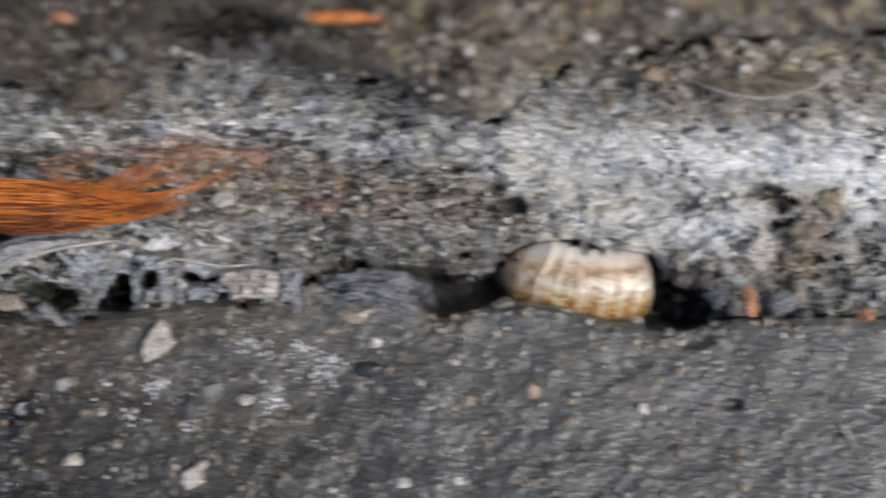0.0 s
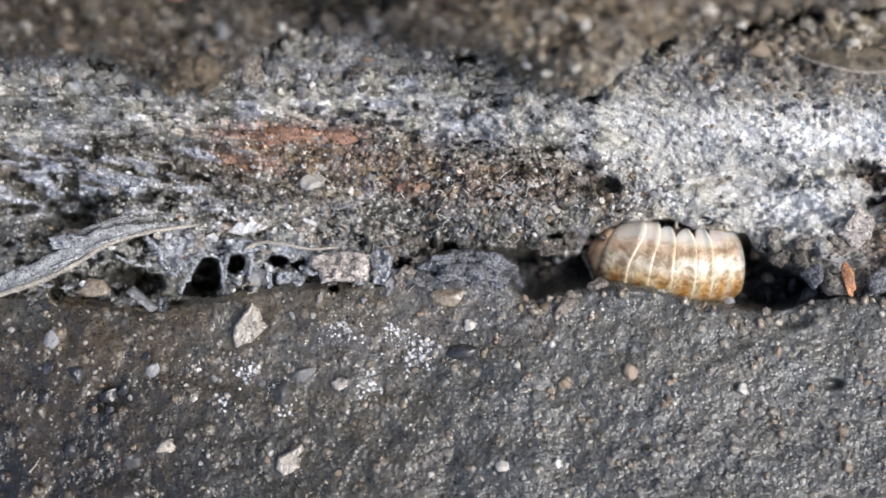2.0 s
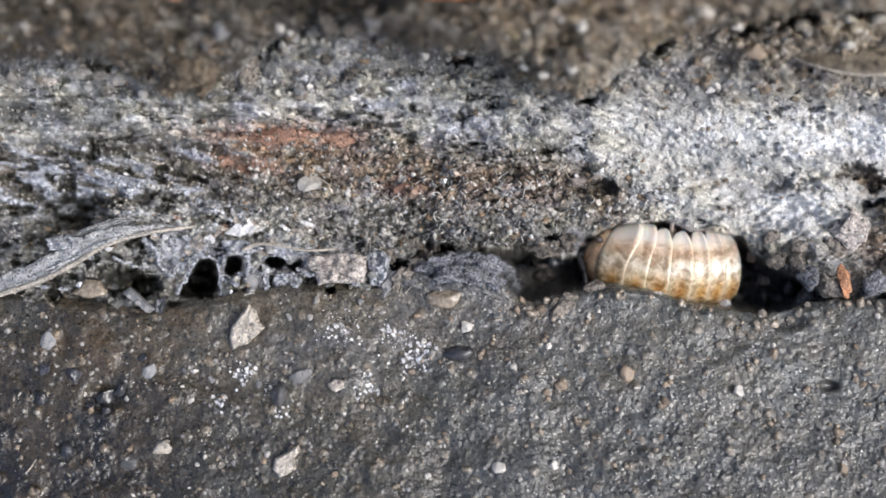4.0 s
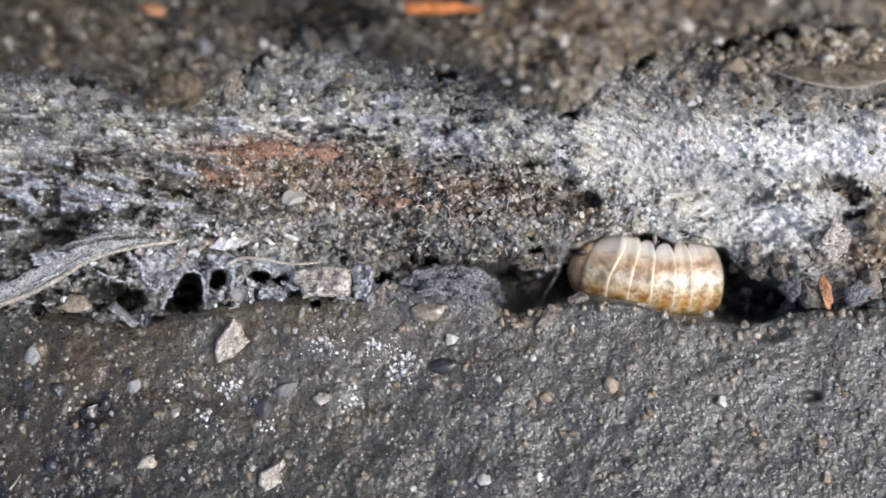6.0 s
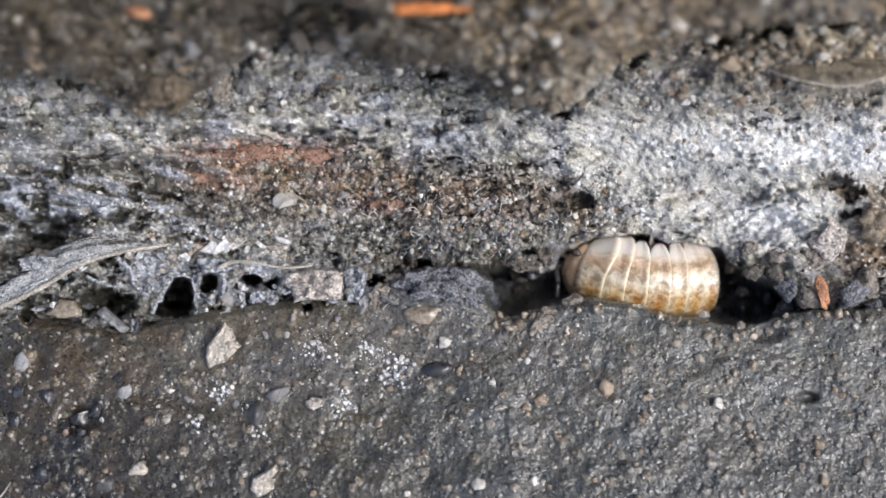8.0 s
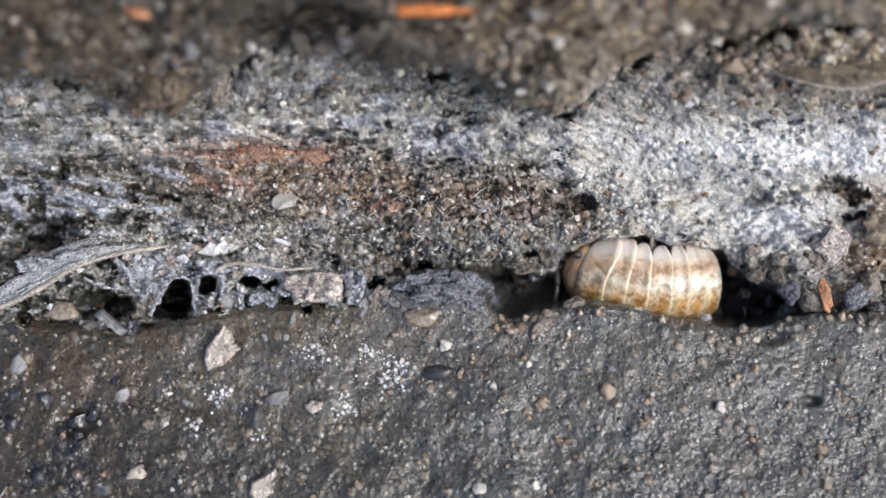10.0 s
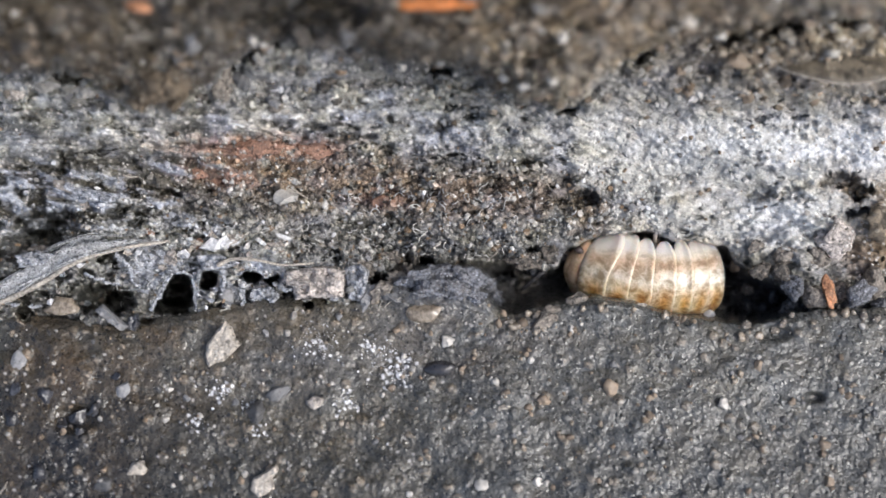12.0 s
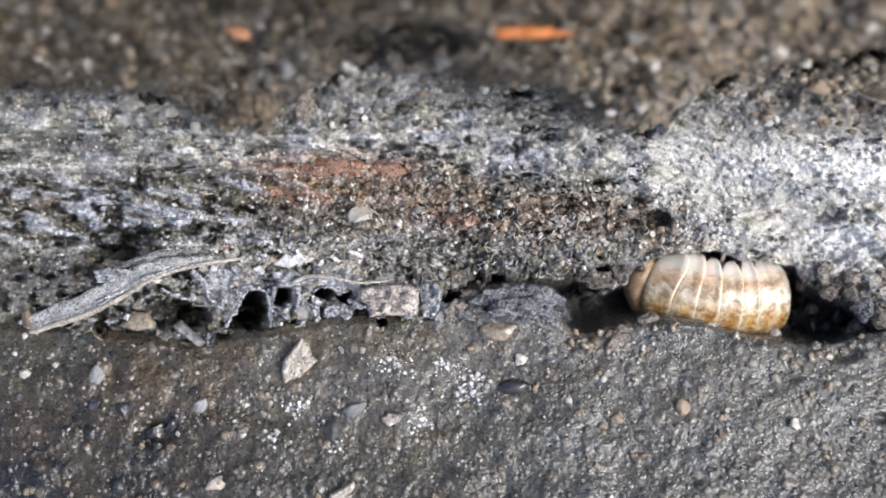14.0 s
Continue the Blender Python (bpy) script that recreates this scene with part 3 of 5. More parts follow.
    c = blend(c, (0.16, 0.16, 0.155), 0.8 * blobs(a, b, [(720, 405, 120, 24), (330, 380, 140, 24), (880, 420, 130, 34)]) * smooth(wander + 0.6 * wander3, -0.12, 0.12))
    # dark olive patches, with the hollows' shade included in their colour
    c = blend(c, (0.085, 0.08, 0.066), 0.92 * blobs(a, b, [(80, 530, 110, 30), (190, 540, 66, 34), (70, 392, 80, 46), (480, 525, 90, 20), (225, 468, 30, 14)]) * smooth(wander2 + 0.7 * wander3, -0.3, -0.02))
    c = blend(c, (0.11, 0.09, 0.07), 0.9 * blobs(a, b, [(1040, 352, 46, 26), (1040, 388, 50, 18), (1100, 372, 40, 16), (310, 345, 80, 22), (520, 375, 60, 14)]) * smooth(wander2 + wander3, -0.25, 0.1))
    c = blend(c, (0.4, 0.37, 0.33), 0.8 * blobs(a, b, [(565, 428, 90, 34), (640, 455, 60, 24), (600, 395, 70, 22)]) * smooth(wander2 + wander3, -0.2, 0.15))
    streaky = np.clip(blobs(a, b, [(60, 220, 320, 80), (500, 212, 260, 46), (900, 240, 120, 60), (1330, 340, 200, 40), (120, 345, 160, 40)]), 0, 1) * (1 - 0.55 * np.clip(bloom, 0, 1))
    c = c * np.clip(1 - 0.12 * smooth(a, 420, 150) + 1.1 * rough(a / 150, b / 45, 321, 3) * smooth(a, 1050, 900), 0.5, 1.4)[..., None]
    c = blend(c, (0.24, 0.235, 0.225), 0.75 * blobs(a, b, [(1090, 155, 110, 46), (1180, 190, 90, 30)]) * smooth(wander2, -0.3, 0.05))
    c = blend(c, (0.11, 0.088, 0.06), 0.7 * blobs(a, b, [(1265, 50, 90, 60)]))
    hue, hue2 = rough(a / 55, b / 34, 311, 4), rough(a / 38, b / 30, 317, 4)
    c = c * (1 + np.stack((0.1 * hue + 0.14 * hue2, 0.02 * hue + 0.08 * hue2, -0.22 * hue - 0.3 * hue2), -1) * (1 - 0.8 * np.clip(chalk, 0, 1))[..., None])
    c = blend(c, (0.3, 0.275, 0.215), 0.9 * blobs(a, b, [(920, 115, 110, 50), (975, 165, 60, 34), (1500, 40, 120, 60)]) * smooth(h_own + wander3, 0.2, 0.7))
    grainy = np.clip(1 + (0.75 * streaky + 0.25) * rough(a / 30, b / 8 + 0.015 * a, 271, 3), 0.4, 1.6) * (1 + 0.75 * (h_own - 0.5) * crumbly) * (1 + 0.26 * (k_own - 0.55) * limy)
    # shade in the ledge's hollow and below the splinter put into the tint
    c = blend(c, (0.075, 0.068, 0.058), 0.8 * blobs(a, b, [(540, 28, 170, 52), (710, 75, 130, 44), (310, 60, 110, 46), (670, 36, 150, 44)]))
    tone = grainy * (1 + (0.4 * own - 0.2) * (1 - 0.6 * np.clip(chalk, 0, 1))) * np.clip(1 + 1.1 * wander3 * (1 - 0.75 * np.clip(chalk, 0, 1)) * (1 - 0.6 * over) + (0.8 * rough(a / 60, b / 22, 217, 4) + 0.5 * strata * smooth(a, 900, 500) * smooth(b, 130, 180) * smooth(b, 420, 300)) * (1 - 0.65 * np.clip(chalk, 0, 1)), 0.35, 1.8)
    c = c * tone[..., None]
    # clefts and hollows: olive dirt, deepened to stand in for their shade
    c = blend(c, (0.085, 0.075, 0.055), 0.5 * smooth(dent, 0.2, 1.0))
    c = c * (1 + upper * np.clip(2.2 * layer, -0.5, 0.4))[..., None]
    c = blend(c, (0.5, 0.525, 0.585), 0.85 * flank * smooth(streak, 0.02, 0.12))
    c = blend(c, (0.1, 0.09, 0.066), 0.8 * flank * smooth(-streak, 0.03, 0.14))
    # hollows of the left flank get the same shade in their tint
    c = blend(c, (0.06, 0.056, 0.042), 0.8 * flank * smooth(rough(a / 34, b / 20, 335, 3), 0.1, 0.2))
    pale = dome2 > 0.15
    c = blend(c, (0.34, 0.315, 0.28), 0.6 * pale * smooth(own2, 0.6, 1.0))
    s1, _, s_own = cells(a / 6.5, b / 6.5, 221)
    c = blend(c, (0.58, 0.56, 0.53), smooth(0.42 - s1, 0, 0.12) * (s_own > 0.86) * (1 - 0.7 * over))
    # past the bank's foot the joint's darkness is painted in as shade
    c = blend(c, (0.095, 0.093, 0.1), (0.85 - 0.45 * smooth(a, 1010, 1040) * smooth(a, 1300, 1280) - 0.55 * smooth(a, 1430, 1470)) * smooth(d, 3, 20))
    # pit floors near black: the holes' shade put into the tint
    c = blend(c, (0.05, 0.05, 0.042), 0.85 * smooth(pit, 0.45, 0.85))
    return w, np.clip(c, 0.01, 0.85), d


ga, gb = np.meshgrid(lines(-220, 1780, 2.1, -900, 2500), lines(400, 960, 2.1, 399, 1500))
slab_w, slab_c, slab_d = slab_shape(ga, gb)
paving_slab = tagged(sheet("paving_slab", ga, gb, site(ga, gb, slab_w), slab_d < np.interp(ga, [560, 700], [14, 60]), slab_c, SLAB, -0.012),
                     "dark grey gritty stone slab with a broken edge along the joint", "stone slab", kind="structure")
SLAB_GRID = (ga[0], gb[:, 0], slab_w)
ga, gb = np.meshgrid(lines(-220, 1780, 2.1, -900, 2500), lines(-80, 640, 2.1, -600, 641))
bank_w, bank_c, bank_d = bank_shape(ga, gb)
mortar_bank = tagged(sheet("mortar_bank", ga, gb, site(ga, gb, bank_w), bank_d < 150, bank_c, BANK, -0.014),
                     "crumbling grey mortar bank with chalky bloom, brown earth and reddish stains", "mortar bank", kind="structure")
BANK_GRID = (ga[0], gb[:, 0], bank_w)
ground_me = bpy.data.meshes.new("ground")
gbm = bmesh.new()
bmesh.ops.create_grid(gbm, x_segments=40, y_segments=40, size=6.0)
for v in gbm.verts:
    v.co.z = -0.0125
gbm.to_mesh(ground_me)
gbm.free()
ground_me.materials.append(EARTH)
tagged(new("ground", ground_me), "plain brown earth under the slab and the bank", "ground", kind="structure")


def height(grid, a, b):
    """Height of a built surface at a grid place."""
    i = int(np.clip(np.searchsorted(grid[0], a), 1, len(grid[0]) - 1))
    j = int(np.clip(np.searchsorted(grid[1], b), 1, len(grid[1]) - 1))
    return float(grid[2][j, i])


# ---- small makers ----
def tube(points, radii, sides=6):
    """A closed round tube along points; radii one for each."""
    pts = [Vector(p) for p in points]
    verts, faces = [], []
    for i, p in enumerate(pts):
        along = (pts[min(i + 1, len(pts) - 1)] - pts[max(i - 1, 0)]).normalized()
        side = along.cross(Vector((0.31, 0.2, 0.93))).normalized()
        up = side.cross(along)
        for k in range(sides):
            turn = 2 * math.pi * k / sides
            verts.append(p + radii[i] * (math.cos(turn) * side + math.sin(turn) * up))
    for i in range(len(pts) - 1):
        for k in range(sides):
            faces.append((i * sides + k, i * sides + (k + 1) % sides, (i + 1) * sides + (k + 1) % sides, (i + 1) * sides + k))
    faces.append(tuple(range(sides))[::-1])
    faces.append(tuple((len(pts) - 1) * sides + k for k in range(sides)))
    return verts, faces


def joined(pieces):
    verts, faces = [], []
    for v, f in pieces:
        faces += [tuple(i + len(verts) for i in face) for face in f]
        verts += list(v)
    return verts, faces


def curve(points, count):
    """Points on a smooth line through the given ones."""
    pts = [Vector(p) for p in points]
    out = []
    for k in range(count):
        x = k / (count - 1) * (len(pts) - 1)
        i = min(int(x), len(pts) - 2)
        t = x - i
        p0, p1, p2, p3 = pts[max(i - 1, 0)], pts[i], pts[i + 1], pts[min(i + 2, len(pts) - 1)]
        out.append(0.5 * (2 * p1 + (p2 - p0) * t + (2 * p0 - 5 * p1 + 4 * p2 - p3) * t * t + (3 * p1 - p0 - 3 * p2 + p3) * t ** 3))
    return out


def ball(detail):
    bm = bmesh.new()
    bmesh.ops.create_icosphere(bm, subdivisions=detail, radius=1.0)
    v = np.array([p.co for p in bm.verts])
    f = [tuple(q.index for q in face.verts) for face in bm.faces]
    bm.free()
    return v, f


BALLS = {k: ball(k) for k in (1, 2, 3, 4)}


def lump(detail, seed, jag=0.3, sharp=0.0, cuts=10):
    """A stone of unit size with an uneven, partly faceted outline."""
    v, f = BALLS[detail]
    rng = np.random.default_rng(seed)
    out = v.copy()
    for _ in range(cuts):
        way = rng.normal(size=3)
        way /= np.linalg.norm(way)
        cut = rng.uniform(0.5, 0.85)
        over = np.clip(out @ way - cut, 0, None)
        out -= np.outer(over * (1 - sharp * 0.2), way)
    shift = rng.uniform(0, 50, 3)
    r = np.array([noise.noise(Vector(p * 1.7 + shift)) + 0.28 * noise.noise(Vector(p * 4.5 + shift)) for p in v])
    return out * (1 + jag * r)[:, None], f


def bench_pose(a, b, w, rz=0.0, rx=0.0, ry=0.0):
    """A pose on the site, turned as the bench lies."""
    return Matrix.Translation(Vector(site(a, b, w))) @ BENCH @ pose(0, 0, 0, rx, ry, rz)


def crumb(name, a, b, ra, rb, mat, label, category, grid, group="", rz=0.0, thick=0.6, seed=0, detail=3, jag=0.3, lift=0.25, cuts=10):
    """A loose bit lying on one of the surfaces; half sizes in grid cells."""
    v, f = lump(detail, 900 + seed, jag, 0.0, cuts)
    size = np.array((ra, rb, min(ra, rb) * thick)) * CELL
    w = height(grid, a, b)
    me = mesh_of(name, v * size, f, mat)
    ob = new(name, me)
    ob.matrix_basis = bench_pose(a, b, w + size[2] * lift, rz)
    return tagged(ob, label, category, group)


def flake(name, outline, thick, mat, label, category, grid, group="", lift=0.0, seed=0, tilt=(0.0, 0.0), relief=0.12):
    """A flat broken piece: its corners by column and row, a rough top, worn edges and a real thickness in metres."""
    ca, cb = (sum(p[k] for p in outline) / len(outline) for k in (0, 1))
    ring = []
    for k, (a, b) in enumerate(outline):
        a2, b2 = outline[(k + 1) % len(outline)]
        for i in range(8):
            ring.append(((a + (a2 - a) * i / 8 - ca) * CELL, (cb - b - (b2 - b) * i / 8) * CELL))
    n, steps = len(ring), 10
    verts, faces = [(0.0, 0.0, 0.0)], []
    shift = Vector((seed * 3.7, seed * 1.3, 0.0))
    for j in range(1, steps + 3):
        r = min(j, steps) / steps
        for k, (x, y) in enumerate(ring):
            wear = 1 + 0.05 * noise.noise(Vector((x, y, 0)) * 9000 + shift) * (j >= steps - 1)
            low = thick * (0.0 if j < steps - 1 else 0.12 if j == steps - 1 else 0.4 if j == steps else 0.8 if j == steps + 1 else 1.0)
            shrink = 0.9 if j == steps + 2 else 1.03 if j == steps + 1 else 1.0
            verts.append((x * r * wear * shrink, y * r * wear * shrink, -low))
    out = []
    for k, (x, y, z) in enumerate(verts):
        bump = noise.noise(Vector((x, y, 0)) * 2600 + shift) + 0.5 * noise.noise(Vector((x, y, 0)) * 7000 + shift)
        out.append((x, y, z + thick * relief * 3 * bump * (z > -0.5 * thick) + x * math.tan(radians(tilt[0])) + y * math.tan(radians(tilt[1]))))
    for k in range(n):
        faces.append((0, 1 + k, 1 + (k + 1) % n))
    for j in range(steps + 1):
        for k in range(n):
            p, q = 1 + j * n + k, 1 + j * n + (k + 1) % n
            faces.append((p, p + n, q + n, q))
    faces.append(tuple(1 + (steps + 1) * n + k for k in range(n))[::-1])
    ob = new(name, mesh_of(name, out, faces, mat))
    ob.matrix_basis = bench_pose(ca, cb, height(grid, ca, cb) + lift + thick * 0.8)
    return tagged(ob, label, category, group)


# ---- the woodlouse: arched, lying on its flank in the joint ----
ROLL = 28.0
BUG = bench_pose(1138, 494, -0.0037, -5.0) @ pose(0, 0, 0, ROLL)
BUG_BACK = BUG.inverted()
ARCH = 0.0072
BEND = 0.482


def bug_half(phi):
    """Half width and height of the body at an angle along its arch (degrees)."""
    x = np.asarray(phi, float)
    return (1e-3 * np.interp(x, [-66, -58, -45, -25, 0, 25, 45, 58], [0.85, 1.35, 1.85, 2.2, 2.2, 2.2, 2.36, 2.44]),
            1e-3 * np.interp(x, [-66, -58, -45, -25, 0, 25, 45, 58], [0.9, 1.35, 1.75, 2.0, 2.05, 2.05, 2.05, 2.0]))


def bug_point(phi, theta, out):
    phi, theta = np.asarray(phi, float), np.asarray(theta, float)
    phi = phi - 13 * smooth(phi, 28, 56) * smooth(-theta, 5, 65) - 5 * smooth(phi, 40, 56) * smooth(theta, 45, 92)
    half, tall = bug_half(phi)
    p, t = np.radians(phi) * BEND, np.radians(theta)
    r = ARCH + tall * np.cos(t) + out
    flare = (1 + 0.10 * smooth(np.abs(theta), 65, 100)) * (1 - 0.14 * smooth(phi, 30, 52) * smooth(-theta, 0, 70))
    return np.stack((r * np.sin(p), (half + out) * np.sin(t) * flare, r * np.cos(p) - ARCH), -1)


def tergite(start, end, first=False, last=False, theta_max=96, sweep=0.0, seam=1.0):
    """One arched back plate with rounded side lobes, a lifted pale hind rim and real thickness."""
    n_t, n_th = 17, 61
    tt, th = np.meshgrid(np.linspace(0, 1, n_t) ** 0.85, np.linspace(-theta_max, theta_max, n_th))
    x = np.clip((np.abs(th) - 50) / (theta_max - 50), 0, 1)
    lobe = np.sqrt(np.clip(1 - 0.97 * x ** 1.6, 0, 1))
    mid, half = (start + end) / 2, (end - start) / 2 + 0.7
    lean = 2.2 * x * (not first) + sweep * smooth(np.abs(th), 10, 100) * tt
    phi = mid + lean + (tt * 2 - 1) * half * lobe * (1.0 + (0.12 * x if not last else 0))
    hind = smooth(tt, 0.55, 1.0)
    out = 1e-3 * (-0.05 + 0.10 * hind - 0.03 * smooth(tt, 0.9, 1.0) + 0.03 * np.sin(tt * math.pi))
    top = bug_point(phi, th, out)
    under = bug_point(phi, th, out - 0.00009)
    verts = np.concatenate((top.reshape(-1, 3), under.reshape(-1, 3)))
    idx = np.arange(n_t * n_th).reshape(n_th, n_t)
    quads = np.stack((idx[:-1, :-1], idx[:-1, 1:], idx[1:, 1:], idx[1:, :-1]), -1).reshape(-1, 4)
    faces = [tuple(q) for q in quads] + [tuple(q[::-1] + n_t * n_th) for q in quads]
    loop = list(idx[0, :]) + list(idx[1:, -1]) + list(idx[-1, -2::-1]) + list(idx[-2:0:-1, 0])
    for k in range(len(loop)):
        p, q = loop[k], loop[(k + 1) % len(loop)]
        faces.append((q, p, p + n_t * n_th, q + n_t * n_th))
    # tint: tan back, brown side band, clear pinkish lobes, cream rim, the sky's sheen painted on one flank; the fourth
    # value is the share of ochre marbling
    ab = np.abs(th)
    c = np.empty(th.shape + (4,))
    c[...] = (0.62, 0.51, 0.385, 0.85)
    sheen = np.exp(-((th - 26) / 15) ** 2)[..., None]
    c = c + (np.array((0.66, 0.6, 0.53, 0.7)) - c) * 0.85 * sheen
    band = np.exp(-((ab - 47) / 11) ** 2)[..., None]
    c = c + (np.array((0.54, 0.385, 0.28, 0.6)) - c) * 0.8 * band
    blotch = np.exp(-((th + 8) / 20) ** 2 - ((tt - 0.62) / 0.26) ** 2)[..., None]
    c = c + (np.array((0.56, 0.29, 0.07, 1.0)) - c) * 0.92 * blotch
    edge = smooth(ab, 48, 72)[..., None]
    c = c + (np.array((0.95, 0.81, 0.74, 0.08)) - c) * edge
    rim = (smooth(tt, 0.92, 0.97))[..., None]
    c = c + (np.array((0.74, 0.62, 0.49, 0.05)) - c) * 0.7 * seam * rim
    tint = np.concatenate((c.reshape(-1, 4), c.reshape(-1, 4)))
    return mesh_of("tergite", verts, faces, SHELL, tint)


woodlouse = tagged(empty("woodlouse", BUG), "pale tan woodlouse with glossy banded back plates, wedged in the joint", "woodlouse")
PLATES = [(-48, -28.5), (-28.5, -13.5), (-13.5, 1.5), (1.5, 17.5), (17.5, 30), (30, 41.5), (41.5, 52.5)]
# rear rims are tinted fainter, in place of the highlight washing them out
tergites = [part("tergite", tergite(lo, hi, first=k == 0, last=k == 6, theta_max=(96, 99, 91, 88, 93, 95, 97)[k], sweep=(11.0, 5.0, 1.0, 0.0, 0.0, 0.5, 1.0)[k], seam=(0.9, 0.8, 0.8, 0.7, 0.25, 0.15, 0.2)[k]), woodlouse) for k, (lo, hi) in enumerate(PLATES)]
for lo in (48.6, 49.3, 50.0):
    part("tail_plate", tergite(lo, lo + 3.4, theta_max=80, seam=0.1), woodlouse)
v, f = BALLS[3]
half, tall = 2.2e-3, 1.5e-3
body_v = []
for p in v:
    phi = -2 + p[0] * 52
    h, t_ = bug_half(phi)
    r = ARCH + p[2] * (t_ - 2.5e-4 if p[2] > 0 else 9e-4)
    body_v.append((r * math.sin(radians(phi * BEND)), p[1] * (h - 3.5e-4), r * math.cos(radians(phi * BEND)) - ARCH))
# underside tinted dark so that gaps between the lobes read as shaded
part("underside", mesh_of("underside", body_v, f, SHELL, np.tile((0.3, 0.22, 0.16, 0.2), (len(v), 1))), woodlouse, "soft brown underside, darkened as shade between the lobes")
head_v = []
for p in v:
    phi = -53 + p[0] * 15
    h, t_ = bug_half(max(phi, -60))
    r = ARCH + p[2] * (t_ * 0.92) * (1 if p[2] > 0 else 0.6)
    head_v.append((r * math.sin(radians(phi * BEND)), p[1] * h * 1.06, r * math.cos(radians(phi * BEND)) - ARCH))
head = part("head", mesh_of("head", head_v, f, SHELL, np.array([(0.52, 0.38, 0.26, 0.8)] * len(v)) + np.outer(np.clip(v[:, 1], 0, 1), (0.12, 0.08, 0.06, -0.3))), woodlouse, "tan head with small dark eyes")
for side in (1, -1):
    place = Vector(bug_point(-53.5, 60.0 * side, 0.00016))
    part("eye", mesh_of("eye", lump(2, 5, 0.1)[0] * np.array((0.00034, 0.00026, 0.0002)), BALLS[2][1], EYE), head, "small black eye", Matrix.Translation(place))


def bug_local(a, b, w):
    return BUG_BACK @ Vector(site(a, b, w))


def feeler(spots, thick):
    """A jointed feeler as one mesh, its base at the mesh's origin."""
    pts = [bug_local(*s) for s in spots]
    base = pts[0]
    pieces = []
    for k in range(len(pts) - 1):
        n = 6
        line = [pts[k].lerp(pts[k + 1], i / (n - 1)) - base for i in range(n)]
        r = thick * (0.82 ** k)
        pieces.append(tube(line, [r * (0.75 + 0.3 * math.sin(math.pi * (i + 0.6) / n)) for i in range(n)], 7))
    return pieces, base


pieces, FEELER_BASE = feeler([(1008, 462, -0.0044), (992, 452, -0.0041), (974, 474, -0.0038), (950, 493, -0.0038), (926, 514, -0.0042)], 0.0002)
antenna_low = part("antenna", mesh_of("antenna", *joined(pieces), FEELER), head, "smoky jointed antenna", Matrix.Translation(FEELER_BASE))
pieces, FEELER_BASE_2 = feeler([(1010, 450, -0.0046), (993, 447, -0.0042), (990, 428, -0.0036), (989, 408, -0.0034)], 0.00017)
antenna_high = part("antenna", mesh_of("antenna", *joined(pieces), LIMB), head, "pale bent antenna", Matrix.Translation(FEELER_BASE_2))
legs = []
for side in (1, -1):
    for k, phi in enumerate((-40, -21, -5, 9, 22, 33, 43)):
        reach = 1.75
        root = Vector(bug_point(phi, 0, 0)) * 0.55
        knee = Vector((root.x * 1.05, side * 0.0017, root.z - 0.0016))
        shin = Vector((root.x * 1.1 + 0.0001, side * reach * 0.82e-3, root.z - 0.0022))
        toe = Vector((root.x * 1.12 + 0.0002, side * reach * 1.1e-3, root.z - 0.0021))
        hip = Vector((root.x, side * 0.0007, root.z - 0.0013))
        line = curve([hip - hip, knee - hip, shin - hip, toe - hip], 12)
        legs.append(part("leg", mesh_of("leg", *tube(line, [0.00017 - 0.000009 * i for i in range(12)], 7), LIMB), woodlouse, "thin pale leg", Matrix.Translation(hip)))

leg_tip = bug_local(1161, 404, -0.0026)
line = curve([bug_local(1162, 452, -0.0040), bug_local(1159, 434, -0.0032), bug_local(1160, 418, -0.0028), leg_tip], 10)
LEG_BASE = line[0]
gripping_leg = part("leg", mesh_of("leg", *tube([p - LEG_BASE for p in line], [0.00014 - 0.000006 * i for i in range(10)], 7), LIMB), woodlouse, "thin pale leg gripping the bank", Matrix.Translation(LEG_BASE))

# ---- loose stones and flakes on the slab ----
G = SLAB_GRID
LOOSE = "loose crumbs on the slab"
flake("mortar_crumb", ((397, 570), (409, 583), (414, 600), (423, 611), (394, 640), (376, 645), (366, 652), (360, 635), (364, 611), (380, 590)), 0.0006, PALE, "pale buff mortar crumb lying on the dark slab", "crumb", G, LOOSE, 0.0002, 1, (3, 8), 0.05)
flake("mortar_crumb", ((443, 868), (447, 849), (467, 839), (487, 826), (491, 836), (480, 849), (484, 867), (470, 876), (456, 882)), 0.0004, PALE, "pale buff round crumb lying on the slab", "crumb", G, LOOSE, 0.0001, 2, (0, 6), 0.05)
crumb("mortar_crumb", 478, 836, 9, 12, TAN, "small tan crumb beside a pale one", "crumb", G, LOOSE, 0, 0.6, 3)
crumb("mortar_crumb", 243, 832, 18, 13, PALE, "cream and ochre crumb on the slab", "crumb", G, LOOSE, 20, 0.8, 4, 3, 0.4, 0.5)
crumb("stone_chip", 182, 858, 20, 14, GREY, "blue grey wet stone chip on the slab", "stone chip", G, LOOSE, 10, 0.7, 5)
crumb("sand_grain", 1280, 715, 12, 12, QUARTZ, "round pale quartz grain on the slab", "sand grain", G, LOOSE, 0, 0.9, 6, 3, 0.15, 0.5)
crumb("sand_grain", 962, 708, 14, 11, TAN, "tan sandstone grain on the slab", "sand grain", G, LOOSE, 15, 0.8, 7)
crumb("sand_grain", 890, 722, 14, 5, PALE, "flat pale sliver on the slab", "sand grain", G, LOOSE, 8, 0.9, 8)
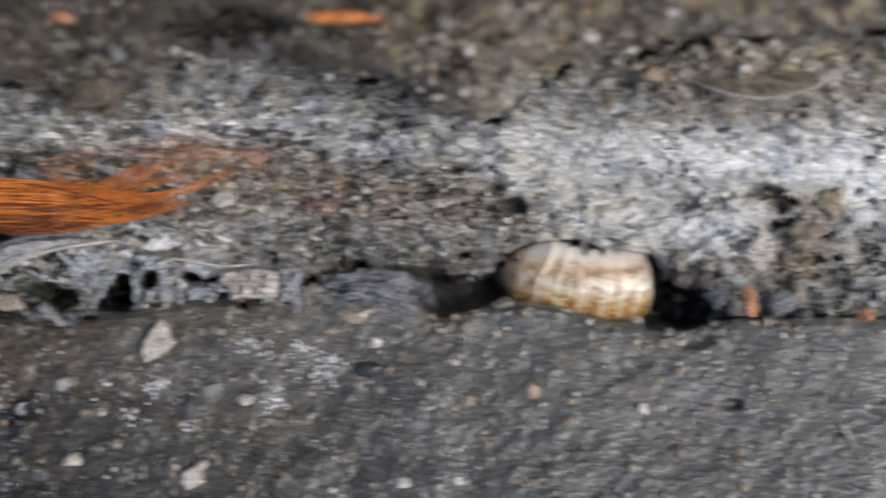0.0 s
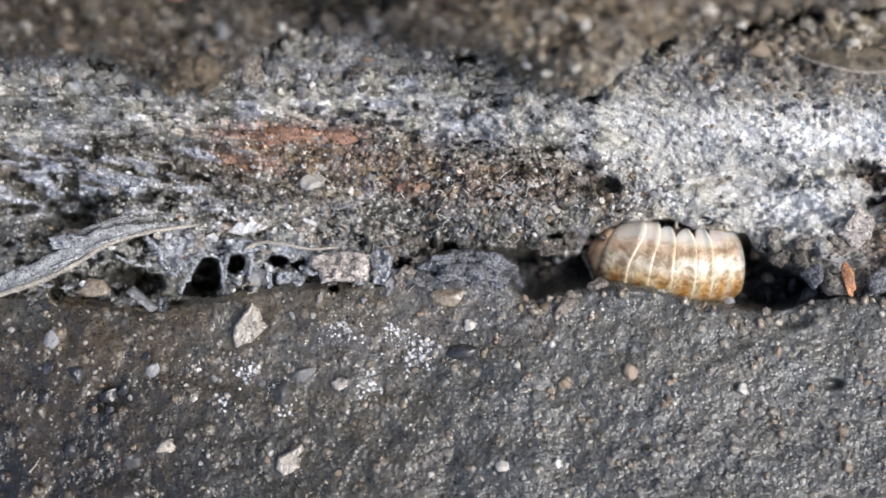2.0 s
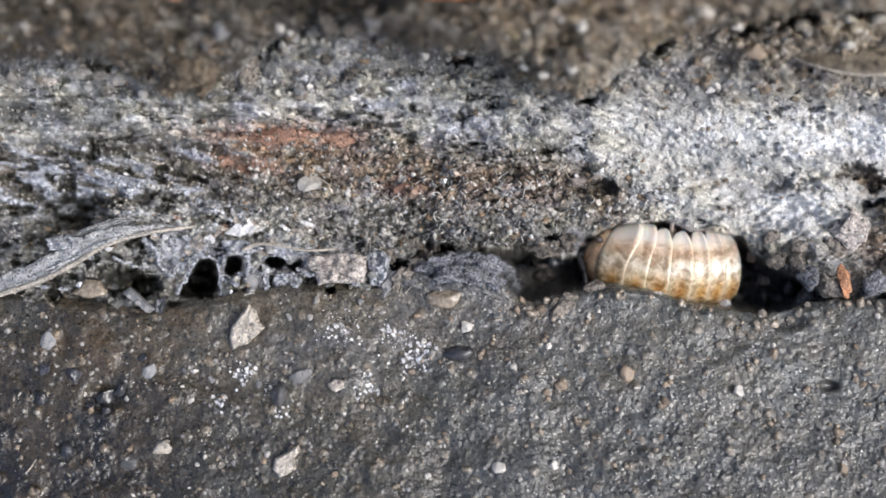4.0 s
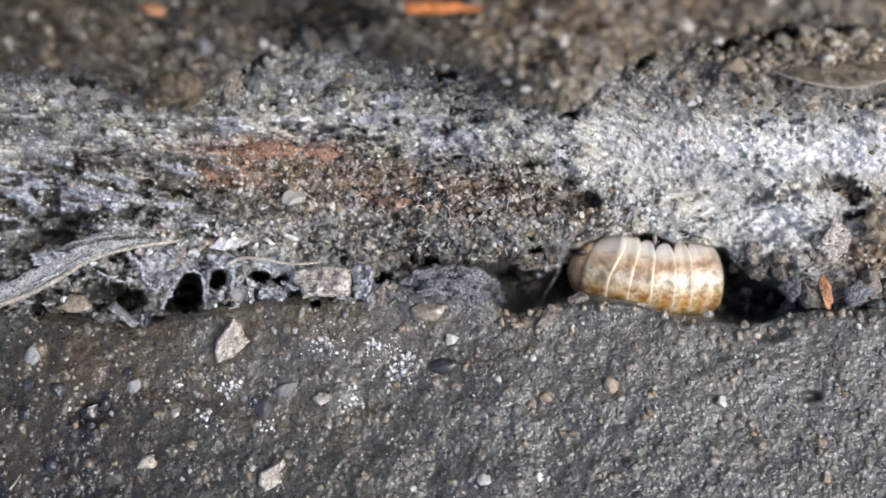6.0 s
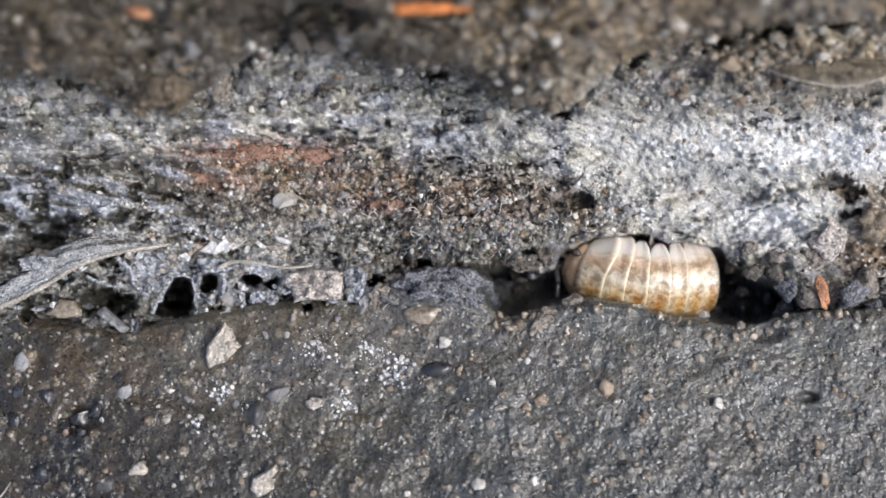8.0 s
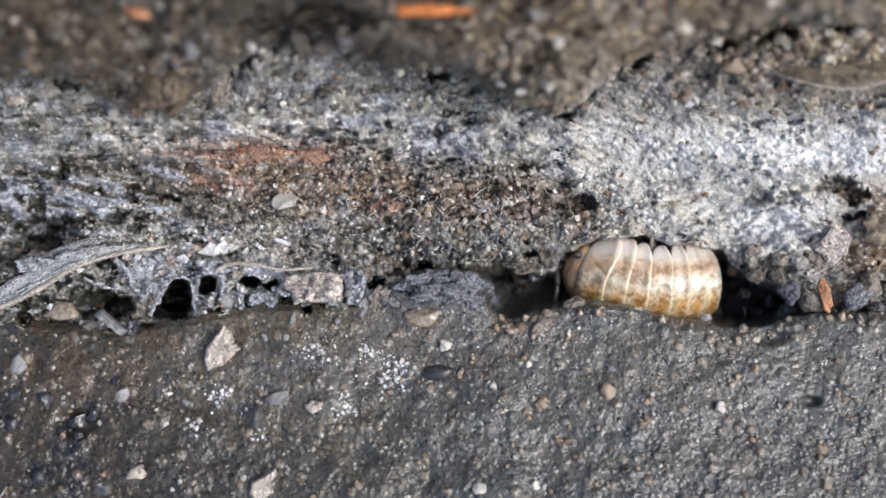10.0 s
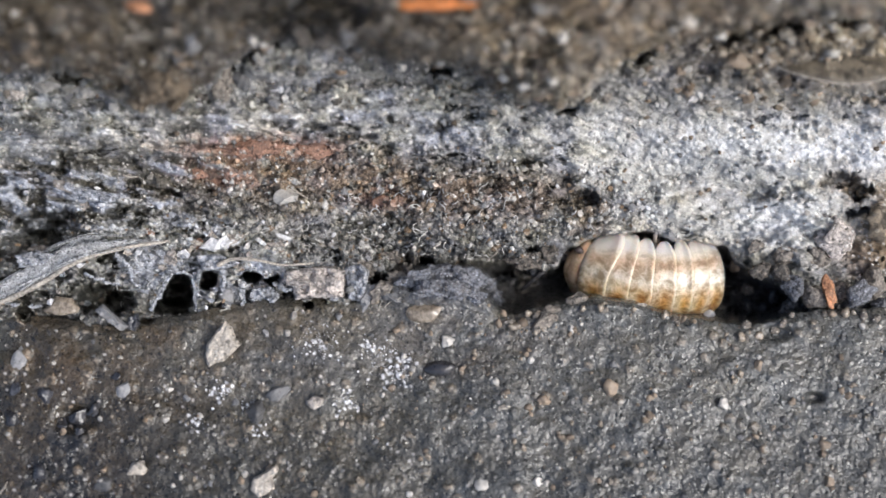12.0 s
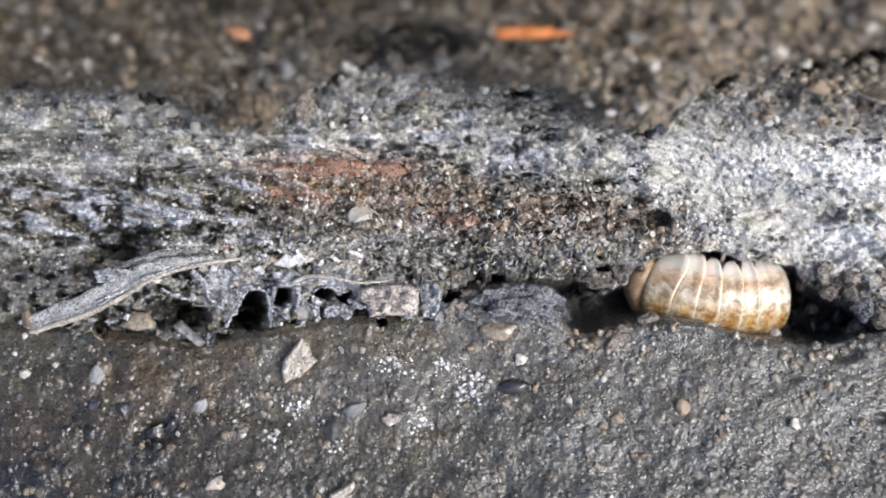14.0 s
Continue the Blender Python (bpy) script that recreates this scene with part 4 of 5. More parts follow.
crumb("pebble", 754, 553, 36, 19, HONEY, "translucent honey-brown pebble sunk in the slab edge", "pebble", G, "", 4, 0.7, 9, 4, 0.12, 0.25)
crumb("pebble", 778, 653, 28, 14, BLACK, "glossy black pebble set in the slab", "pebble", G, "", 6, 0.8, 10, 4, 0.08, 0.35, 0)
crumb("stone_chip", 452, 728, 20, 22, GREY, "grey chip with white salt on it", "stone chip", G, LOOSE, 30, 0.8, 11, 3, 0.4, 0.4)
crumb("stone_chip", 492, 698, 24, 15, GREY, "smooth grey stone chip on the slab", "stone chip", G, LOOSE, 30, 0.5, 12)
crumb("stone_chip", 557, 711, 17, 13, FLAKE, "small drab stone chip on the slab", "stone chip", G, LOOSE, 0, 0.6, 13)
crumb("stone_chip", 135, 738, 26, 15, BLACK, "dark glassy stone chip in a hollow", "stone chip", G, LOOSE, 20, 0.8, 14, 3, 0.4, 0.3)
crumb("stone_chip", 112, 752, 16, 12, BLACK, "dark glassy stone chip in a hollow", "stone chip", G, LOOSE, -20, 0.8, 15, 3, 0.4, 0.3)
crumb("stone_chip", 165, 725, 16, 12, BLACK, "dark glassy stone chip in a hollow", "stone chip", G, LOOSE, 50, 0.8, 16, 3, 0.4, 0.3)
crumb("stone_chip", 218, 690, 18, 12, GREY, "blue grey wet stone chip on the slab", "stone chip", G, LOOSE, 60, 0.6, 17)
crumb("stone_chip", 30, 640, 16, 24, GREY, "blue grey wet stone chip on the slab", "stone chip", G, LOOSE, -20, 0.5, 18)
crumb("sand_grain", 1082, 686, 14, 16, TAN, "tan sandstone grain on the slab", "sand grain", G, LOOSE, -30, 0.7, 19)
crumb("sand_grain", 793, 604, 13, 14, QUARTZ, "greyish quartz grain on the slab", "sand grain", G, LOOSE, 0, 0.6, 20)
crumb("sand_grain", 852, 858, 13, 12, QUARTZ, "greyish quartz grain on the slab", "sand grain", G, LOOSE, 0, 0.6, 21)
crumb("sand_grain", 950, 852, 11, 10, QUARTZ, "greyish quartz grain on the slab", "sand grain", G, LOOSE, 0, 0.6, 22)
crumb("sand_grain", 1460, 790, 11, 10, TAN, "tan sandstone grain on the slab", "sand grain", G, LOOSE, 0, 0.8, 23)
crumb("sand_grain", 1466, 852, 10, 14, TAN, "tan sandstone grain on the slab", "sand grain", G, LOOSE, 0, 0.8, 24)
crumb("sand_grain", 1342, 648, 8, 12, TAN, "tan sandstone grain on the slab", "sand grain", G, LOOSE, 0, 0.8, 25)
crumb("sand_grain", 1150, 735, 9, 9, TAN, "tan sandstone grain on the slab", "sand grain", G, LOOSE, 0, 0.8, 26)
crumb("mortar_crumb", 960, 572, 26, 16, DUSTY, "dusty grey brown crumb at the slab's lip", "crumb", G, LOOSE, 20, 0.7, 27)
crumb("mortar_crumb", 1022, 530, 20, 13, DUSTY, "dusty grey brown crumb at the slab's lip", "crumb", G, LOOSE, 10, 0.9, 28)
crumb("mortar_crumb", 975, 548, 18, 11, DUSTY, "dusty grey brown crumb at the slab's lip", "crumb", G, LOOSE, -10, 0.9, 29)
crumb("sand_grain", 1137, 541, 12, 5, PALE, "cream grain touching the woodlouse", "sand grain", G, LOOSE, -8, 0.9, 30)
crumb("salt_crumb", 1254, 559, 11, 12, WHITE, "bluish white crumb under the woodlouse's tail", "crumb", G, "", 0, 0.9, 31, 3, 0.35, 0.8)
for k, (a, b, r) in enumerate(((706, 664, 15), (690, 650, 8), (722, 650, 7), (716, 678, 8), (612, 712, 8), (601, 728, 6), (608, 690, 6), (655, 612, 7), (640, 628, 5), (495, 640, 5), (686, 786, 6),
                               (350, 752, 8), (376, 724, 8), (395, 690, 7), (458, 772, 7), (470, 752, 6), (365, 690, 5), (676, 618, 5), (438, 716, 8), (700, 625, 5))):
    crumb("salt_crumb", a, b, r * 0.5, r * 0.4, WHITE, "white salt crumb on the dark slab", "crumb", G, "salt crumbs on the slab", 40 * k, 0.7, 40 + k, 2, 0.5, 0.5)

lip_rng = random.Random(44)
for k in range(46):
    a = lip_rng.uniform(880, 1070) if k < 22 else lip_rng.uniform(1280, 1560) if k < 38 else lip_rng.uniform(1080, 1260)
    b = float(lip(a)) + lip_rng.uniform(2, 26 if k < 38 else 10)
    r = lip_rng.uniform(5, 13)
    crumb("lip_grain", a, b, r, r * lip_rng.uniform(0.6, 0.95), lip_rng.choice((HONEY, DUSTY, HONEY, DUSTY, TAN)), "small brownish grain on the broken lip of the slab", "sand grain", G, "grains along the slab's lip", lip_rng.uniform(0, 180), 0.8, 240 + k, 2, 0.3, 0.35)
for k, (a, b, r, m) in enumerate(((150, 734, 7, TAN), (112, 764, 8, TAN), (178, 742, 6, QUARTZ), (100, 735, 6, QUARTZ), (140, 765, 10, BLACK), (30, 690, 14, DARK_CHIP), (80, 700, 16, DARK_CHIP), (20, 740, 18, DARK_CHIP), (205, 668, 10, BLACK), (70, 840, 18, DARK_CHIP),
                                  (330, 705, 9, GREY), (300, 690, 7, QUARTZ), (520, 560, 9, QUARTZ), (600, 560, 8, GREY), (640, 580, 7, QUARTZ), (700, 585, 8, TAN), (540, 585, 7, DUSTY), (470, 590, 8, GREY))):
    crumb("stone_chip", a, b, r, r * 0.8, m, "small glinting stone chip on the dark slab", "stone chip", G, LOOSE, 50 * k, 0.8, 300 + k, 3, 0.3, 0.35)

TAR = "blue grey lumps at the slab's broken edge"
for k, (a, b, ra, rb, rz) in enumerate(((742, 494, 34, 17, 10), (782, 486, 36, 18, 0), (826, 494, 36, 20, -22), (858, 508, 24, 17, -40), (876, 528, 17, 13, -50), (800, 512, 30, 15, -10), (838, 522, 22, 13, -30), (760, 514, 26, 13, 5))):
    crumb("tarry_lump", a, b, ra, rb, TARRY, "rough blue grey lump on the slab's broken edge", "stone lump", G, TAR, rz, 0.75, 330 + k, 4, 0.75, 0.35, 3).location.z += 0.0006 if a > 850 else 0.0

# ---- bits on and under the bank ----
G = BANK_GRID
RED = "brick fragments in the bank"
crumb("brick_fragment", 556, 264, 44, 19, BRICK, "worn brick-red fragment set in grey mortar", "brick fragment", G, RED, 6, 0.8, 71, 4, 0.3, 0.5)
crumb("brick_fragment", 455, 264, 50, 18, BRICK, "worn brick-red fragment set in grey mortar", "brick fragment", G, RED, 4, 0.6, 72, 4, 0.5, 0.3)
crumb("brick_fragment", 388, 320, 36, 22, BRICK, "worn brick-red fragment set in grey mortar", "brick fragment", G, RED, -4, 0.8, 73, 4, 0.3, 0.5)
crumb("brick_fragment", 346, 302, 36, 17, BRICK, "worn brick-red fragment set in grey mortar", "brick fragment", G, RED, 10, 0.6, 74, 4, 0.5, 0.3)
crumb("brick_fragment", 678, 356, 24, 12, BRICK, "dull red brick fragment half under mortar", "brick fragment", G, RED, 20, 0.6, 75, 3, 0.3, -0.1)
crumb("brick_fragment", 261, 411, 16, 7, BRICK, "small orange-red brick fragment above a dry stem", "brick fragment", G, RED, -8, 0.8, 76, 3, 0.3, 0.6)
crumb("brick_fragment", 350, 432, 14, 9, BRICK, "small dark red brick fragment", "brick fragment", G, RED, 25, 0.8, 77, 3, 0.3, 0.3)
crumb("orange_splinter", 770, 8, 64, 10, ORANGE, "rust-orange wood splinter lying on the brown bank", "splinter", G, "", -3, 1.0, 78, 4, 0.7, 1.0)
crumb("orange_splinter", 248, 12, 22, 8, RUST, "short rust-orange splinter on the brown bank", "splinter", G, "", -10, 1.0, 79, 3, 0.3, 1.0)
crumb("orange_splinter", 1466, 520, 11, 30, RUST, "rust-orange splinter standing in the joint", "splinter", G, "", 8, 0.9, 80, 4, 0.4, 1.6)
crumb("quartz_pebble", 508, 349, 24, 18, QUARTZ, "milky white quartz pebble in the mortar", "pebble", G, "", 10, 0.8, 81, 4, 0.12, 1.1)
crumb("sand_grain", 655, 378, 7, 6, PALE, "cream sand grain in the mortar", "sand grain", G, "pale grains on the bank", 0, 0.9, 82, 2, 0.2, 0.8)
for k, (a, b, ra, rb) in enumerate(((300, 150, 26, 18), (272, 164, 24, 17), (312, 172, 20, 13), (246, 176, 18, 12))):
    crumb("earth_lump", a, b, ra, rb, LOAM, "tan lump of sandy earth hanging from the ledge", "earth lump", G, "earth lumps at the ledge", -8 + 30 * k, 0.8, 83 + 200 * k, 4, 0.9, 0.0, 0)
flake("mortar_flake", ((496, 500), (514, 508), (521, 532), (545, 527), (576, 529), (607, 526), (609, 480), (586, 472), (545, 474), (505, 480)), 0.0008, CHALKY, "flat dusty pinkish grey mortar flake in the joint", "mortar flake", G, "", 0.0006, 84, (2, -5), 0.16)
crumb("mortar_crumb", 1012, 408, 17, 13, DUSTY, "dusty crumb hanging beside the woodlouse's head", "crumb", G, "", 0, 0.9, 85, 3, 0.3, 0.3)
crumb("mortar_crumb", 935, 462, 34, 14, CLOD, "dark earthy clod hanging over the gap", "crumb", G, "", -8, 0.8, 86, 4, 0.7, 0.6, 2)
crumb("mortar_crumb", 972, 452, 18, 18, CLOD, "dark earthy clod hanging over the gap", "crumb", G, "", 10, 0.8, 87, 4, 0.7, 0.6, 2)
flake("stone_chip", ((164, 550), (178, 540), (196, 556), (222, 578), (212, 586), (184, 566)), 0.0006, GREY, "long dark grey stone chip in a hollow under the crust", "stone chip", G, "", 0.0012, 88, (6, 4))
flake("stone_chip", ((222, 582), (226, 560), (240, 556), (243, 574), (236, 588)), 0.0006, DARK_CHIP, "small dark grey stone chip in a hollow under the crust", "stone chip", G, "", 0.0012, 89)
crumb("stone_chip", 110, 542, 36, 17, HONEY, "dark greenish stone chip in a hollow under the crust", "stone chip", G, "", 0, 0.7, 188, 3, 0.3, 0.8)
crumb("stone_chip", 404, 524, 18, 18, GREY, "grey rounded stone chip under silk", "stone chip", G, "", 0, 0.8, 90, 3, 0.2, 1.2)
for k, (a, b, r, m) in enumerate(((1325, 512, 15, DUSTY), (1370, 530, 24, DARK_CHIP), (1320, 545, 20, DARK_CHIP), (1405, 512, 28, TARRY), (1440, 522, 28, DUSTY), (1490, 520, 26, DUSTY), (1470, 552, 18, TARRY), (1395, 545, 24, TARRY), (1345, 548, 22, TARRY), (1385, 484, 22, CLOD), (1430, 550, 20, TARRY), (1520, 520, 30, TARRY), (1550, 500, 28, DUSTY),
                                  (1500, 540, 18, TARRY), (1560, 540, 20, TARRY), (1672, 545, 24, RUST), (1345, 480, 20, CLOD), (1300, 470, 14, TAN))):
    crumb("joint_stone", a, b, r, r * 0.85, m, "dark stone chip down in the joint", "stone chip", G, "stone chips in the joint", 35 * k, 0.9, 100 + k, 3, 0.35, 1.5)
for k, (a, b, ra, rb, rz) in enumerate(((405, 432, 24, 8, 20), (462, 434, 10, 5, -10), (340, 438, 14, 6, 30), (495, 428, 8, 4, 10), (225, 478, 18, 8, 15), (268, 500, 12, 14, 0), (345, 505, 5, 26, 4), (388, 500, 6, 18, -6), (425, 520, 7, 20, 10),
                                       (470, 515, 10, 12, 0), (640, 500, 8, 22, 4), (60, 448, 34, 14, 12), (110, 330, 30, 10, -20), (230, 312, 14, 4, -6), (975, 495, 20, 5, -8), (408, 424, 30, 12, 12), (500, 419, 20, 6, -25), (372, 414, 14, 7, -30))):
    crumb("silk_flake", a, b, ra, rb, FLAKE if k % 4 or k == 12 else WHITE, "pale dusty flake caught in old cobweb", "flake", G, "dusty flakes on the crust", rz, 0.5, 140 + k, 3, 0.5, 0.9 if k < 15 else 2.0)
for k, (a, b, ra, rb, m) in enumerate(((82, 152, 20, 13, QUARTZ), (156, 158, 22, 15, QUARTZ), (30, 164, 16, 10, FLAKE), (118, 170, 12, 9, GREY), (392, 150, 34, 17, DUSTY), (430, 142, 20, 13, GREY), (1538, 338, 36, 26, EARTHY), (1474, 414, 40, 30, CHALKY), (1560, 395, 30, 30, EARTHY), (1450, 452, 26, 16, DUSTY), (1390, 452, 22, 14, DUSTY), (1338, 438, 15, 10, DUSTY), (1600, 340, 34, 30, EARTHY))):
    crumb("mortar_lump", a, b, ra, rb, m, "rounded dusty mortar lump on the bank", "mortar lump", G, "mortar lumps on the bank", 20 * k, 0.7, 180 + k, 4, 0.5, 0.2, 2)

# rounded grains that stand out of the earthy top of the bank
top_rng = random.Random(91)
for k in range(96):
    if k >= 70:
        a, b, mats = top_rng.gauss(970, 50), top_rng.uniform(110, 190), (TAN, DUSTY, EARTHY, TAN)
    elif k < 36:
        a, b, mats = top_rng.uniform(1180, 1600), top_rng.uniform(0, 190), (TAN, EARTHY, DUSTY, PALE, TAN, TAN)
    else:
        a, b, mats = top_rng.uniform(300, 640), top_rng.uniform(30, 190), (GREY, DUSTY, GREY, CLOD, CLOD)
    if 1370 < a and 70 < b < 170 or 250 < a < 350 and b > 120:
        continue
    r = top_rng.uniform(6, 11) if k >= 70 else top_rng.uniform(7, 16) if k % 5 else top_rng.uniform(15, 21)
    crumb("mortar_grain", a, b, r, r * top_rng.uniform(0.65, 0.95), top_rng.choice(mats), "rounded sandy grain standing out of the bank", "sand grain", G, "rounded grains of the upper bank", top_rng.uniform(0, 180), 0.8, 400 + k, 3, 0.35, 0.15)

for k in range(130):
    if k < 70:
        a, b, mats = top_rng.uniform(1140, 1640), top_rng.uniform(-30, 185), (TAN, HONEY, HONEY, TAN, QUARTZ, CLOD)
    elif k < 110:
        a, b, mats = top_rng.gauss(930, 60), top_rng.uniform(50, 185), (QUARTZ, DUSTY, HONEY, DUSTY, TAN)
    else:
        a, b, mats = top_rng.uniform(330, 640), top_rng.uniform(60, 185), (GREY, QUARTZ, GREY, DUSTY)
    if 1390 < a < 1590 and 60 < b < 165:
        continue
    r = top_rng.uniform(6, 13)
    crumb("mortar_grain", a, b, r, r * top_rng.uniform(0.65, 0.95), top_rng.choice(mats), "rounded sandy grain standing out of the bank", "sand grain", G, "rounded grains of the upper bank", top_rng.uniform(0, 180), 0.8, 600 + k, 2, 0.35, 0.3)

# glassy and tan grains strewn over the slab, some in small clumps
strewn_rng = random.Random(57)
for k in range(90):
    if k % 3 == 0:
        a0, b0 = strewn_rng.uniform(560, 1560), strewn_rng.uniform(580, 870)
    a, b = a0 + strewn_rng.gauss(0, 9), b0 + strewn_rng.gauss(0, 7)
    r = strewn_rng.uniform(4, 9)
    crumb("sand_grain", a, b, r, r * strewn_rng.uniform(0.6, 0.95), strewn_rng.choice((TAN, HONEY, QUARTZ, DUSTY, HONEY, TAN)), "small glassy tan grain stuck to the slab", "sand grain", SLAB_GRID, "tan grains strewn over the slab", strewn_rng.uniform(0, 180), 0.8, 760 + k, 2, 0.3, 0.35)

# rough clods and a pale sliver down in the open gap before the woodlouse
# darkest clods carry the gap's shade in their colour
for k, (a, b, ra, rb, m) in enumerate(((892, 496, 20, 13, DARK_CHIP), (930, 510, 24, 13, CLOD), (968, 502, 18, 14, DARK_CHIP), (912, 478, 22, 11, CLOD), (952, 478, 20, 12, DARK_CHIP), (984, 520, 16, 12, DARK_CHIP), (944, 530, 18, 9, DARK_CHIP))):
    crumb("gap_clod", a, b, ra, rb, m, "rough dark earth clod down in the gap", "earth clod", G, "earth clods in the open gap", 41 * k, 0.9, 860 + k, 4, 0.8, -0.1, 2)
crumb("sliver", 926, 490, 18, 5, FLAKE, "pale thin sliver caught in the gap", "sliver", G, "", -14, 1.0, 870, 3, 0.4, 10.0)

# earthy clods that fill the joint between the flake and the blue grey lumps
FILL = "earthy clods in the narrow joint"
for k, (a, b, ra, rb, m, on) in enumerate(((704, 490, 20, 13, DUSTY, SLAB_GRID), (676, 512, 24, 13, DUSTY, SLAB_GRID), (650, 530, 22, 11, GREY, SLAB_GRID), (722, 482, 16, 10, CLOD, SLAB_GRID), (648, 474, 18, 13, DUSTY, BANK_GRID), (690, 456, 20, 12, DUSTY, BANK_GRID),
                                           (626, 492, 14, 18, FLAKE, BANK_GRID), (735, 452, 18, 10, CLOD, BANK_GRID), (615, 528, 18, 11, DUSTY, SLAB_GRID), (692, 526, 15, 9, GREY, SLAB_GRID))):
    crumb("earth_clod", a, b, ra, rb, m, "rough earthy clod caught in the narrow joint", "earth clod", on, FILL, 37 * k, 0.8, 520 + k, 4, 0.7, 0.35, 3)


# ---- plant fibres, silk and husk ----
def on_bank(a, b, lift):
    return site(a, b, height(BANK_GRID, a, b) + lift)


stem = empty("grass_blade", bench_pose(150, 468, 0.0002))
stem_back = stem.matrix_basis.inverted()
spine = curve([stem_back @ Vector(site(a, b, w)) for a, b, w in ((-150, 590, -0.0006), (-60, 556, 0.0), (20, 528, 0.0003), (75, 500, 0.0004), (140, 462, 0.0005), (215, 440, 0.0003), (300, 427, -0.0003))], 40)
part("rib", mesh_of("rib", *tube(spine, [0.00015 * (1 - 0.5 * (k / 39) ** 2) * (1 + 0.25 * math.sin(k * 2.3) * math.sin(k * 0.9)) for k in range(40)], 8), STRAW), stem, "tan woody rib")
rng = random.Random(7)
for k in range(26):
    lift = 0.00012 + 0.00005 * k + rng.uniform(-1, 1) * 0.00004
    line = []
    for i, p in enumerate(spine[4:38]):
        x = (i + 4) / 39
        spread = math.sin(math.pi * min(1, max(0, 0.12 + x * 0.96))) ** 0.7
        line.append(p + Vector((-0.25 * lift * spread, lift * spread * 1.15, 0.00018 * math.sin(k * 0.9) - 0.000055 * k + rng.uniform(-1, 1) * 0.00004)) + Vector((0, 0.00011 * math.sin(i * 0.33 + k * 2.1), 0)))
    lo = rng.randint(0, 14)
    line = line[lo: max(lo + 8, len(line) - rng.randint(0, 14))]
    part("blade_fibre", mesh_of("blade_fibre", *tube(line, [(0.00005 + 0.00003 * math.sin(i * 0.7 + k)) * min(1, 0.3 + 0.25 * min(i, len(line) - 1 - i)) for i in range(len(line))], 6), BLADE), stem, "grey weathered leaf fibre")
tagged(stem, "dry grey grass blade with tan rib and frayed fibres", "grass blade")

tagged(new("dry_rootlet", mesh_of("dry_rootlet", *tube(curve([site(a, b, height(BANK_GRID, a, b) * 0.25 + w) for a, b, w in ((385, 470, 0.0002), (412, 459, 0.0005), (450, 460, 0.0006), (500, 469, 0.0006), (556, 466, 0.0003))], 24), [0.00012 - 0.000003 * i for i in range(24)], 7), STRAW)),
              "thin pale dry rootlet lying on the crust", "rootlet")


# ragged crust left standing round the hollows: an arch, pillars and thin bridges
def crust_bar(spots, thick, seed):
    """A rough bar of crust along places on the site; thick in grid cells."""
    line = curve([Vector(site(*s)) for s in spots], 26)
    shake = random.Random(seed)
    radii = [thick * 0.7 * CELL * shake.uniform(0.35, 1.5) * (1.25 if i < 3 or i > 22 else 1.0) for i in range(26)]
    line = [p + Vector((shake.gauss(0, 1.2), shake.gauss(0, 1.2), shake.gauss(0, 1.0))) * CELL for p in line]
    return mesh_of("crust_bar", *tube(line, radii, 8), CRUST)


for k, (spots, thick) in enumerate(((((266, 548, -0.0006), (280, 528, -0.0004), (293, 502, -0.0003), (303, 488, -0.0003), (322, 483, -0.0003), (338, 490, -0.0004), (344, 512, -0.0006), (349, 548, -0.0008)), 4.5),
                                    (((352, 480, -0.0003), (349, 506, -0.0006), (352, 532, -0.0008), (356, 558, -0.0006)), 5.5), (((392, 478, -0.0003), (396, 500, -0.0006), (393, 522, -0.0008), (398, 548, -0.0007)), 5.0),
                                    (((422, 486, -0.0004), (432, 480, -0.0003), (450, 478, -0.0003), (468, 484, -0.0004)), 3.5), (((424, 508, -0.0006), (432, 524, -0.0006), (430, 540, -0.0006)), 4.0), (((446, 516, -0.0006), (462, 512, -0.0005), (474, 516, -0.0006)), 3.0),
                                    (((205, 452, -0.0002), (228, 470, -0.0003), (236, 496, -0.0005), (262, 520, -0.0006)), 6.0), (((150, 486, -0.0002), (168, 492, -0.0003), (190, 500, -0.0004), (212, 506, -0.0004)), 4.0),
                                    (((610, 476, -0.0003), (613, 500, -0.0005), (611, 528, -0.0006)), 5.0), (((636, 470, -0.0004), (640, 496, -0.0006), (642, 524, -0.0008)), 6.0), (((486, 500, -0.0003), (500, 510, -0.0003), (516, 514, -0.0002)), 5.0))):
    tagged(new("crust_bar", crust_bar(spots, thick, 70 + k)), "ragged bluish white bar of crust beside a hollow", "crust", "crust bars round the hollows")
for k, (ring, thick, lift, tilt) in enumerate(((((200, 452), (236, 442), (290, 446), (330, 462), (342, 480), (304, 487), (290, 508), (264, 546), (246, 534), (236, 506), (214, 492)), 0.0005, 0.0001, (2, 6)),
                                               (((346, 452), (384, 450), (424, 466), (396, 477), (356, 480)), 0.0004, 0.0002, (0, 4)), (((402, 500), (420, 510), (428, 536), (412, 548), (398, 530)), 0.0004, 0.0006, (0, 8)),
                                               (((444, 512), (478, 508), (494, 522), (486, 546), (452, 546), (438, 530)), 0.0004, 0.0005, (0, 8)), (((612, 474), (636, 468), (652, 480), (648, 512), (636, 534), (616, 530)), 0.0005, 0.0001, (0, -5)),
                                               (((26, 452), (62, 444), (96, 452), (72, 470), (30, 474)), 0.0004, 0.0006, (0, 4)), (((118, 332), (168, 336), (214, 346), (190, 360), (136, 352)), 0.0004, 0.0, (0, 10)))):
    flake("crust_fragment", ring, thick, CRUST, "rough bluish white fragment of crust over the joint", "crust", BANK_GRID, "crust fragments over the joint", lift, 50 + k, tilt, 0.35)
